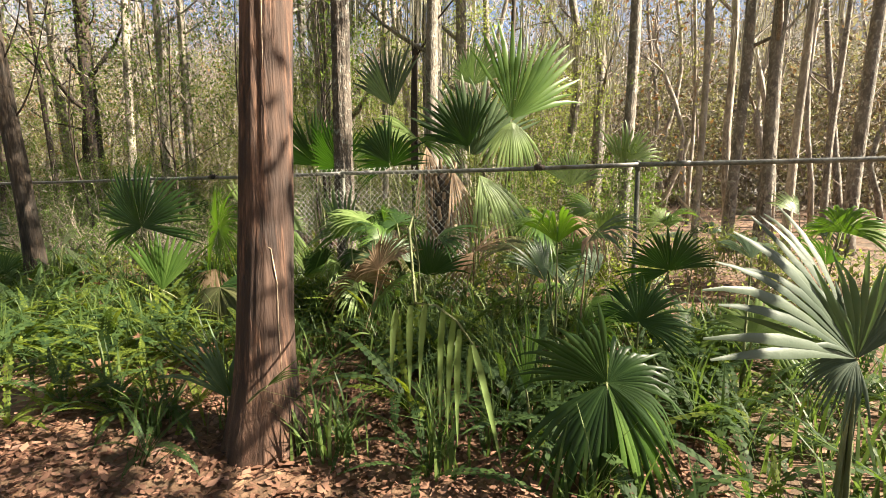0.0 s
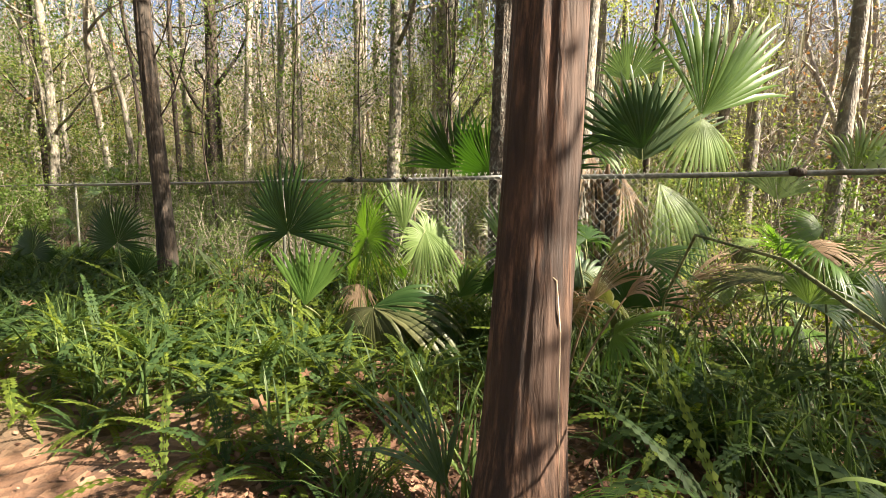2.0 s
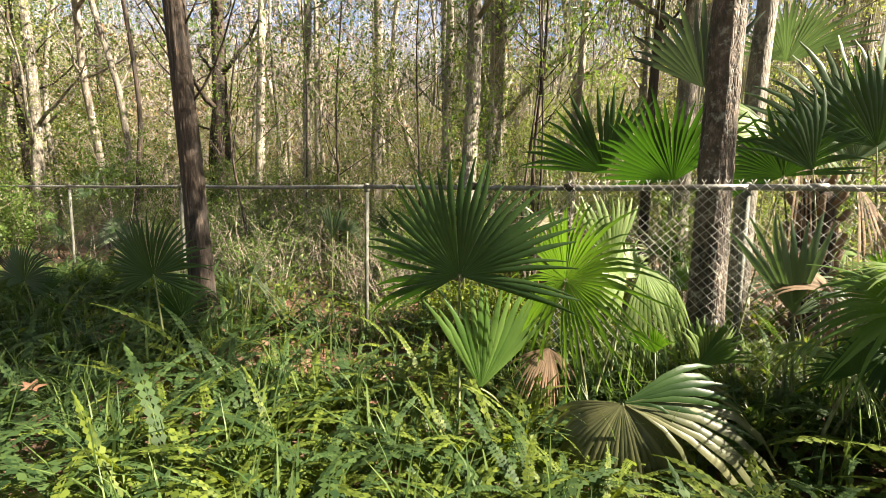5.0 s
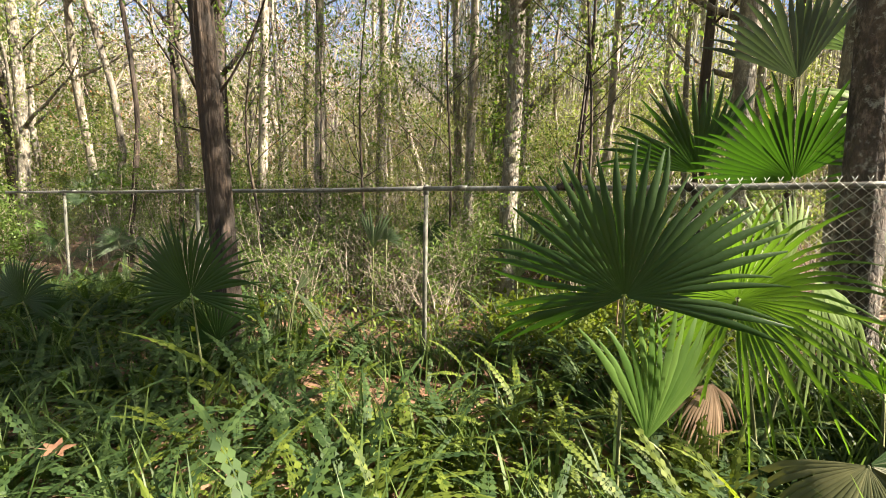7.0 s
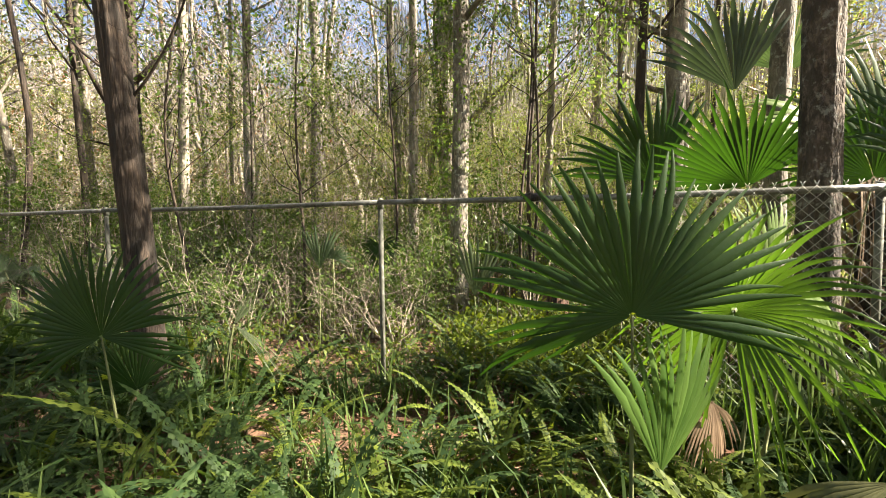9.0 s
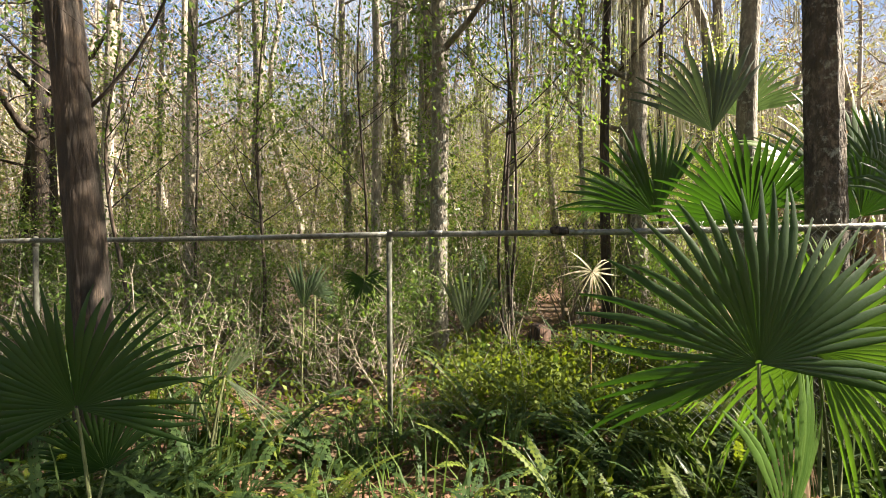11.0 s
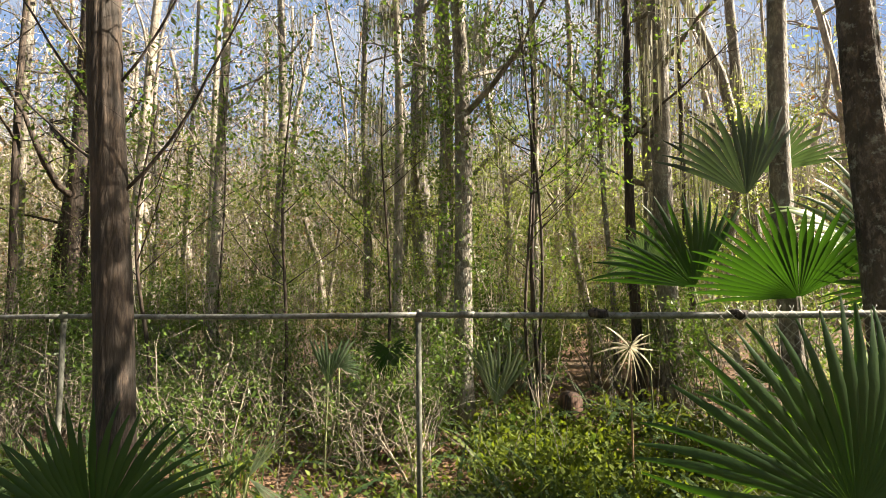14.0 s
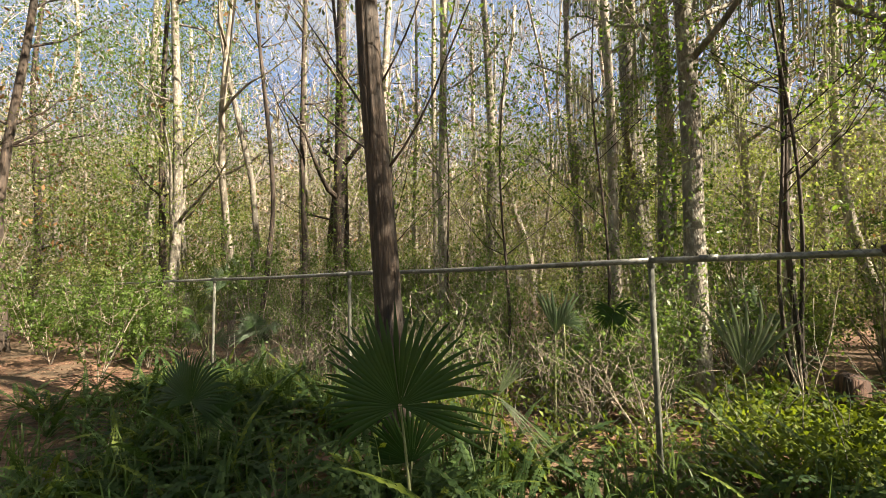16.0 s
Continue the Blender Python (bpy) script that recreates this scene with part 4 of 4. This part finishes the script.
palm_leaf(plant, (-38.32, 3.00, 2.29), (-0.25, -0.27, 0.93), (0.96, -0.17, 0.23), 0.92, 180, LEAF_GREY, .2)
plant = palm_plant("small grey palmetto behind the fence", -4.12, 0.90)
palm_leaf(plant, (-4.12, 0.90, 0.67), (0.23, 0.11, 0.97), (0.38, -0.86, 0.32), 0.22, 200, LEAF_GREY, .2)
plant = palm_plant("distant palmetto fan behind the fence", -13.37, 2.50)
palm_leaf(plant, (-13.37, 2.50, 1.61), (-0.04, 0.07, 1.00), (0.88, -0.43, 0.21), 0.33, 220, LEAF_GREY, .2)
plant = palm_plant("dark low palmetto among ferns", -5.69, -1.60)
palm_leaf(plant, (-5.69, -1.60, 0.13), (-0.44, -0.14, 0.89), (0.19, -0.94, 0.27), 0.30, 150, LEAF_SHADED, .3)
plant = palm_plant("bright green palmetto low among ferns", -0.42, -1.00)
palm_leaf(plant, (-0.42, -1.00, 0.32), (-0.35, -0.09, 0.93), (-0.51, -0.84, 0.19), 0.20, 120, LEAF_GLOW, .3)
plant = palm_plant("fallen brown palmetto leaf lying on ferns", -3.36, -1.90)
palm_leaf(plant, (-3.36, -1.90, -0.10), (-0.14, -0.15, -0.98), (0.74, -0.35, 0.57), 0.13, 150, LEAF_BROWN, .4)


def hanging_segment(plant, start, end, width, mat):
    """One long leaf segment that arches out and hangs from start to end."""
    a, b = Vector(start), Vector(end)
    d = b - a
    side = Vector((0, 0, 1)).cross(Vector((0.65, -0.75, 0)))
    side = (side - d * side.dot(d) / d.length_squared).normalized()
    face = side.cross(d).normalized()
    verts, faces = [], []
    for k, s in enumerate((0, 0.15, 0.35, 0.55, 0.75, 0.9, 1.0)):
        c = a + d * s + (Vector((0, 0, 1)) * 0.10 + face * 0.03) * math.sin(math.pi * s) * d.length
        w = width * (0.55, 0.95, 1.0, 0.9, 0.6, 0.3, 0.04)[k] / 2
        verts += [c - side * w, c + face * w * 0.5, c + side * w]
    for j in range(6):
        q = j * 3
        faces += [(q, q + 1, q + 4, q + 3), (q + 1, q + 2, q + 5, q + 4)]
    part("leaf_segment", grid_mesh("leaf_segment", [v - plant.location for v in verts], faces, mat), plant)


plant = palm_plant("arching green palmetto with long hanging leaf segments", 1.50, -1.20)
hanging_segment(plant, (2.04, -2.87, 0.45), (1.93, -2.87, 0.41), 0.026, LEAF_LIT)
hanging_segment(plant, (2.16, -2.87, 0.56), (2.13, -2.87, 0.28), 0.026, LEAF_LIT)
hanging_segment(plant, (2.22, -2.87, 0.58), (2.21, -2.87, 0.21), 0.026, LEAF_LIT)
hanging_segment(plant, (2.28, -2.87, 0.59), (2.25, -2.87, 0.27), 0.026, LEAF_LIT)
hanging_segment(plant, (2.35, -2.87, 0.58), (2.33, -2.87, 0.14), 0.026, LEAF_LIT)
hanging_segment(plant, (2.39, -2.87, 0.55), (2.36, -2.87, 0.10), 0.026, LEAF_LIT)
hanging_segment(plant, (2.41, -2.87, 0.51), (2.40, -2.87, 0.06), 0.026, LEAF_LIT)
hanging_segment(plant, (2.46, -2.87, 0.47), (2.44, -2.87, 0.22), 0.026, LEAF_LIT)
hanging_segment(plant, (2.46, -2.87, 0.46), (2.57, -2.87, 0.00), 0.026, LEAF_LIT)
v, f = tube([Vector(p) - plant.location for p in ((1.50, -1.20, -0.30), (1.52, -1.28, 0.45), (1.66, -1.66, 0.83), (1.92, -2.25, 0.80), (2.22, -2.83, 0.58), (2.32, -2.87, 0.59), (2.40, -2.87, 0.54), (2.46, -2.87, 0.46))], [0.009, 0.008, 0.007, 0.007, 0.006, 0.005, 0.004, 0.003], 6)
part("stalk", grid_mesh("stalk", v, f, STEM), plant)


def thicket():
    r = random.Random(77)
    spots = [(r.uniform(0.2, 4.6), r.uniform(-1.5, -0.15)) for _ in range(16)]
    spots += [(r.uniform(-0.9, 5.0), r.uniform(0.35, 2.6)) for _ in range(16)]
    spots += [(r.uniform(-9.5, -2.0), r.uniform(2.0, 4.5)) for _ in range(7)]
    spots += [(r.uniform(-16, -9), r.uniform(0.5, 5)) for _ in range(8)]
    for x, y in spots:
        if (x - 1.21) ** 2 + (y + 2.58) ** 2 < 0.3:
            continue
        plant = palm_plant("small palmetto in the thicket along the fence", x, y)
        low = ground_z(x, y)
        for _ in range(r.randint(2, 4)):
            a = r.uniform(0, 6.28)
            h = r.uniform(0.25, 0.95)
            out = Vector((math.cos(a), math.sin(a), 0))
            hub = Vector((x, y, low + h)) + out * r.uniform(0.05, 0.3)
            up = (out * r.uniform(0.2, 1.0) + Vector((0, 0, r.uniform(0.1, 1.0)))).normalized()
            face = (Vector((0, 0, 1)) - out * r.uniform(0.2, 1.2) + Vector((0, -0.4, 0))).normalized()
            mat = r.choice((LEAF_SHADED, LEAF_MID, LEAF_MID, LEAF_GREY, LEAF_LIT, LEAF_BROWN, LEAF_OLIVE) if x > -1.5 else (LEAF_GREY, LEAF_SHADED, LEAF_MID, LEAF_GREY))
            palm_leaf(plant, hub, up, face, r.uniform(0.26, 0.48), r.choice((90, 140, 200, 250)), mat, r.uniform(0.1, 0.7))


thicket()


def palm_trunk(x, y, height, rad):
    ob = new("palm_stump")
    z = ground_z(x, y)
    ob.location = (x, y, z)
    tagged(ob, "short cabbage palm trunk wrapped in old brown leaf boots", "palm")
    v, f = tube([(0.02 * math.sin(3 * s), 0, height * s) for s in (0, 0.15, 0.3, 0.5, 0.7, 0.85, 1)], [rad * 1.2, rad, rad * 0.95, rad, rad * 1.05, rad * 0.95, rad * 0.6], 16, 0.2)
    part("trunk", grid_mesh("trunk", v, f, BARK_DARK), ob)
    r = random.Random(9)
    for k in range(46):
        a, h = k * 2.4, height * (0.12 + 0.86 * k / 46)
        out = Vector((math.cos(a), math.sin(a), 0))
        p = out * rad * 0.85 + Vector((0, 0, h))
        q = p + out * 0.10 + Vector((0, 0, 0.16 + r.uniform(-0.05, 0.05)))
        v, f = tube([p, (p + q) / 2 + out * 0.02, q], [0.035, 0.028, 0.02], 5)
        part("leaf_boot", grid_mesh("leaf_boot", v, f, LEAF_BROWN), ob)


palm_trunk(0.62, 1.45, 1.6, 0.13)


# ---- ferns ----
def frond_quads(length, arch, pairs, wide, rng):
    """One sword fern frond along +x that rises and arches over."""
    s = np.linspace(0.03, 1, pairs)
    ang = arch * s + 0.0
    px = length * np.cumsum(np.cos(1.25 - ang)) / pairs
    pz = length * np.cumsum(np.sin(1.25 - ang)) / pairs
    p = np.stack([px, np.zeros(pairs), pz], -1)
    d = np.gradient(p, axis=0)
    d /= np.linalg.norm(d, axis=1)[:, None]
    w = wide * np.sin(np.clip(s * 1.02, 0, 1) * math.pi * 0.93 + 0.14) ** 0.8
    out = []
    w = w * rng.uniform(0.85, 1.1, pairs)
    half = length / pairs * 0.64
    for sg in (-1, 1):
        side = np.array((0, sg, 0)) + 0.25 * d
        tip = p + side * w[:, None] + np.array((0, 0, -0.12)) * w[:, None] + rng.normal(size=p.shape) * 0.002
        mid = p + side * w[:, None] * 0.5
        out.append(np.stack([p, mid + d * half, tip, mid - d * half], axis=1))
    stalk = np.array((0, 0.0022, 0))
    out.append(np.stack([p[:-1] - stalk, p[:-1] + stalk, p[1:] + stalk, p[1:] - stalk], axis=1))
    return np.concatenate(out)


def fern_quads(rng, fronds, reach, pairs=19):
    out = []
    for k in range(fronds):
        q = frond_quads(reach * rng.uniform(0.65, 1.2), rng.uniform(0.9, 2.6), pairs, reach * rng.uniform(0.038, 0.055), rng)
        a = 2 * math.pi * k / fronds + rng.uniform(-0.4, 0.4)
        lean = rng.uniform(-0.2, 0.45)
        rot = np.array(Euler((0, 0, a)).to_matrix() @ Euler((rng.uniform(-0.3, 0.3), lean, 0)).to_matrix())
        out.append(q @ rot.T)
    return out


def build_ferns():
    rng = np.random.default_rng(11)
    shapes = [np.concatenate(fern_quads(rng, int(rng.integers(6, 11)), rng.uniform(0.48, 0.68))) for _ in range(8)]
    fine = [fern_quads(rng, int(rng.integers(7, 11)), rng.uniform(0.48, 0.7), 36) for _ in range(8)]
    meshes = [[quads_mesh("frond", q, FERN if k % 3 else FERN_SHADED) for q in fronds] for k, fronds in enumerate(fine)]
    near, rest = [], []
    tries = 0
    while len(near) + len(rest) < 1050 and tries < 20000:
        tries += 1
        x, y = rng.uniform(-9.5, 4.2), rng.uniform(-3.1, 0.4)
        if x < -6.3 and y < -1.1 and (y < -2.2 or rng.random() < 0.6):
            continue
        if x > 0.1 and (y < -1.8 and rng.random() < 0.45):
            continue
        if x > 0.3 and rng.random() < 0.45:
            continue
        if 0.9 < x < 2.8 and y < -2.7:
            continue
        if (x - 1.21) ** 2 + (y + 2.58) ** 2 < 0.08 or (x + 5.02) ** 2 + (y + 0.45) ** 2 < 0.05:
            continue
        if y < -2.5 and rng.random() < 0.35:
            continue
        if -5.6 < x < -2.0 and y > -1.0 and rng.random() < 0.7:
            continue
        (near if -6 < x < 1.5 and y < -0.6 and len(near) < 290 else rest).append((x, y))
    for k in range(360):
        x, y = rng.uniform(-7, 1.5), rng.uniform(0.3, 3.4)
        if rng.random() < (0.25 if -3.6 < x < 0.6 else 0.75):
            continue
        rest.append((x, y))
    for k, (x, y) in enumerate(near):
        ob = new("fern")
        # outside the sunlit middle most ferns take the shade-coloured fronds
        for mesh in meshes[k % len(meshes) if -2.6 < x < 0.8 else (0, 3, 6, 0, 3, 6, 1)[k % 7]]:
            part("frond", mesh, ob)
        s = float(rng.uniform(0.45, 0.9))
        ob.matrix_world = Matrix.Translation((x, y, ground_z(x, y) - 0.01)) @ Euler((0, 0, float(rng.uniform(0, 6.28)))).to_matrix().to_4x4() @ Matrix.Scale(s, 4)
        tagged(ob, "green sword fern with arching narrow fronds", "fern", "fern bed")
    for mat, name, odd in ((FERN, "fern_bed", 0), (FERN_SHADED, "shaded_fern_bed", 1)):
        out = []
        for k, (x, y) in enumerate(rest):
            # beds outside the sunlit middle are mostly coloured as in shade
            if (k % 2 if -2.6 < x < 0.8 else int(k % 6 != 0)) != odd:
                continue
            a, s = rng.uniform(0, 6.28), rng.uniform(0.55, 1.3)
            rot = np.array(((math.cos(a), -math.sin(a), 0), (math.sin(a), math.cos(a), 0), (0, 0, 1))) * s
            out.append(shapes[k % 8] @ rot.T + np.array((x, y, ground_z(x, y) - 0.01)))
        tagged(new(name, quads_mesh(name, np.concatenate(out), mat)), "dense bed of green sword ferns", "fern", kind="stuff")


build_ferns()


# ---- grass, litter, low leaves ----
def build_blades():
    rng = np.random.default_rng(17)
    out = []
    for _ in range(760):
        x, y = rng.uniform(-9, 4.5), rng.uniform(-3.0, 0.3)
        if rng.random() < 0.5 and x < 0.5:
            y = rng.uniform(-1.0, 0.6)
        if -7.0 < x < -1.5 and y > -1.3 and rng.random() < 0.8:
            continue
        if 0.8 < x < 2.8 and y < -2.65 or x > 0.2 and y < -1.8 and rng.random() < 0.4:
            continue
        if x < -6.2 and y < -1.2 and rng.random() < 0.8:
            continue
        z = ground_z(x, y)
        for _ in range(int(rng.integers(8, 18))):
            a, L = rng.uniform(0, 6.28), rng.uniform(0.2, 0.55)
            lean = rng.uniform(0.1, 0.8)
            o = np.array((math.cos(a), math.sin(a), 0))
            sd = np.array((-math.sin(a), math.cos(a), 0)) * rng.uniform(0.004, 0.010)
            b = np.array((x, y, z)) + rng.normal(size=3) * (0.05, 0.05, 0)
            pts = [b + o * L * lean * s * s + np.array((0, 0, L * (s - 0.45 * lean * s * s))) for s in (0, 0.35, 0.7, 1.0)]
            ws = (1, 0.9, 0.6, 0.08)
            for i in range(3):
                out.append([pts[i] - sd * ws[i], pts[i] + sd * ws[i], pts[i + 1] + sd * ws[i + 1], pts[i + 1] - sd * ws[i + 1]])
    tagged(new("grass", quads_mesh("grass", np.array(out), GRASS)), "long arching grass blades among the ferns", "grass", kind="stuff")
    n = 40000
    c = np.stack([rng.uniform(-13, 6, n), rng.uniform(-4.6, 5.5, n), np.zeros(n)], -1)
    c[:9000, 0], c[:9000, 1] = rng.uniform(-0.2, 3.4, 9000), rng.uniform(-3.6, -1.7, 9000)
    c[9000:21000, 0], c[9000:21000, 1] = rng.uniform(-9, 0.5, 12000), rng.uniform(-0.8, 4.5, 12000)
    c[:, 2] = ground_zs(c[:, 0], c[:, 1]) + rng.uniform(0.004, 0.03, n)
    q = leaf_quads(c, rng.uniform(0.025, 0.07, (n, 1)), 0.2, 1.9, rng)
    q[:, :, 2] = c[:, None, 2] + (q[:, :, 2] - c[:, None, 2]) * 0.55
    q[:, :, 2] = np.maximum(q[:, :, 2], ground_zs(q[:, :, 0], q[:, :, 1]) + 0.004)
    tagged(new("leaf_litter", quads_mesh("leaf_litter", q, LITTER)), "curled brown and reddish fallen leaves", "leaf litter", kind="stuff")
    n = 1000
    mid = np.stack([rng.uniform(-5.5, 3.2, n), rng.uniform(0.15, 3.0, n), np.zeros(n)], -1)
    mid[:420, 0], mid[:420, 1] = rng.uniform(-2.9, -0.7, 420), rng.uniform(0.3, 2.0, 420)
    mid[:, 2] = ground_zs(mid[:, 0], mid[:, 1]) + rng.uniform(0.05, 0.32, n)
    q = leaf_quads(clump_points(mid, (0.1, 0.1, 0.05), 16, rng), 0.06, rng=rng)
    tagged(new("ground_cover", quads_mesh("ground_cover", q, FERN)), "bright low leafy ground cover behind the fence", "ground cover", kind="stuff")
    # sticks and stems of dead brush
    r = random.Random(3)
    pieces = []
    for k in range(560):
        x, y = r.uniform(-10, 3), r.uniform(0.15, 3.5)
        a = r.uniform(0, 6.28)
        upright = k % 7 == 0
        lean = r.uniform(0.0, 0.2) if upright else r.uniform(0.2, 1.6)
        length = r.uniform(0.5, 1.6) if upright else r.uniform(0.25, 0.9)
        line = limb_line((x, y, ground_z(x, y) - 0.02), (lean * math.cos(a), lean * math.sin(a), 1), length, 4, r, 0.2 if upright else 0.45)
        w = r.uniform(0.0015, 0.005)
        pieces.append(tube(line, [w, w, w * 0.8, w * 0.6, w * 0.3], 4))
    v, f = joined(pieces)
    tagged(new("dead_brush", grid_mesh("dead_brush", v, f, BARK_GREY)), "tangled grey dead stems and twigs", "brush", kind="stuff")


build_blades()


# ---- small things ----
def stick(name, label, category, points, radii, mat, sides=8, rough=0.25):
    v, f = tube(points, radii, sides, rough, radii[0] * 100)
    base = Vector(points[0])
    ob = new(name, grid_mesh(name, [q - base for q in v], f, mat))
    ob.location = base
    return tagged(ob, label, category)


PALE_WOOD = bark_material("bleached_wood", (0.22, 0.16, 0.10), (0.42, 0.32, 0.22), (0.6, 0.5, 0.38), 40.0, 0.08)
stick("wooden_stake", "short pale broken wooden stake in the soil", "stake", [(2.53, -2.0, -0.42), (2.51, -2.0, -0.32), (2.485, -1.995, -0.2), (2.478, -1.993, -0.185)], [0.02, 0.02, 0.019, 0.009], PALE_WOOD, 7)
for at, w in ((-1.93, 0.06), (-1.13, 0.045), (2.2, 0.05)):
    v, f = tube([(at - w, 0, RAIL), (at - w * 0.4, 0, RAIL + 0.003), (at + w * 0.3, 0, RAIL - 0.004), (at + w, 0, RAIL)], [0.0225, 0.031, 0.029, 0.0225], 10, 0.5, at)
    ob = new("dead_leaf_clump", grid_mesh("dead_leaf_clump", v, f, BARK_DARK))
    tagged(ob, "rusty brown clump of dead vine round the rail", "dead vine")
# stringy vines on the red trunk
v, f = joined([tube([(1.21 - 0.006 * (z + 0.43) + math.cos(a) * k, -2.59 + 0.085 * (z + 0.43) + math.sin(a) * k, z) for z, a, k in run], [0.002, 0.0025, 0.0025, 0.002, 0.001], 5) for run in (
    [(0.75, -0.95, 0.138), (0.72, -0.66, 0.138), (0.55, -0.45, 0.138), (0.3, -0.40, 0.142), (-0.05, -0.30, 0.166)],
    [(2.6, -1.15, 0.130), (2.2, -1.2, 0.132), (1.95, -0.95, 0.133), (1.75, -0.92, 0.134), (1.6, -0.9, 0.142)])])
tagged(new("thin_vine", grid_mesh("thin_vine", v, f, PALE_WOOD)), "thin pale vine clinging to the red trunk", "vine")
stick("fallen_log", "long grey fallen log on the distant path edge", "log", [(7.6, 20.2, -0.18), (9.4, 21.4, -0.15), (11.4, 23.2, -0.14), (13.6, 25.2, -0.18)], [0.17, 0.16, 0.14, 0.1], BARK_PALE)
stick("leaning_branch", "pale broken branch leaning between thin trunks", "branch", [(4.75, 6.05, -0.2), (4.58, 6.0, 0.2), (4.25, 6.0, 0.5), (3.96, 6.0, 0.82)], [0.03, 0.03, 0.028, 0.02], PALE_WOOD)
stick("fallen_branch", "bare grey branch lying on the leafy path", "branch", [(-7.6, -1.7, -0.27), (-7.1, -1.85, -0.22), (-6.6, -2.05, -0.24), (-6.1, -2.15, -0.27)], [0.02, 0.019, 0.015, 0.008], TWIG)
stick("tree_stump", "low reddish-brown rotten stump behind the fence", "stump", [(-1.99, 2.66, -0.32), (-1.99, 2.66, -0.1), (-1.97, 2.66, 0.1), (-1.96, 2.67, 0.14)], [0.17, 0.14, 0.12, 0.06], BARK_RED, 12, 0.5)


DRY_LEAF = leaf_material("dry_star_leaf", (0.08, 0.04, 0.025), (0.22, 0.12, 0.075), (0.2, 0.1, 0.04), 0.6, 0.25)


def fallen_leaf(x, y, z, size, turn, tilt):
    """A star-shaped dry leaf with pointed lobes and a curled rim."""
    verts = [(0, 0, 0)]
    for k in range(10):
        a = math.pi * k / 5
        d = size * (0.5 if k % 2 == 0 else 0.22) * (1.15 if k == 0 else 1)
        verts.append((d * math.cos(a), d * math.sin(a), 0.12 * d * (1 if k % 4 else 2)))
    verts.append((-size * 0.7, 0.01, 0.02))
    faces = [(0, 1 + k, 1 + (k + 1) % 10) for k in range(10)] + [(0, 6, 11)]
    ob = new("fallen_leaf", grid_mesh("fallen_leaf", verts, faces, DRY_LEAF, False))
    ob.matrix_world = pose(x, y, z, tilt, 12, turn)
    tagged(ob, "dry orange-brown star-shaped leaf lying on ferns", "leaf", "fallen leaves on the ferns")


rf = random.Random(8)
for k in range(26):
    fx, fy = rf.uniform(-6.5, 1.2), rf.uniform(-3.0, 0.0)
    fallen_leaf(fx, fy, ground_z(fx, fy) + rf.uniform(0.12, 0.34), rf.uniform(0.07, 0.13), rf.uniform(0, 360), rf.uniform(-40, 40))
fallen_leaf(-0.29, -2.49, -0.13, 0.15, 70, 25)
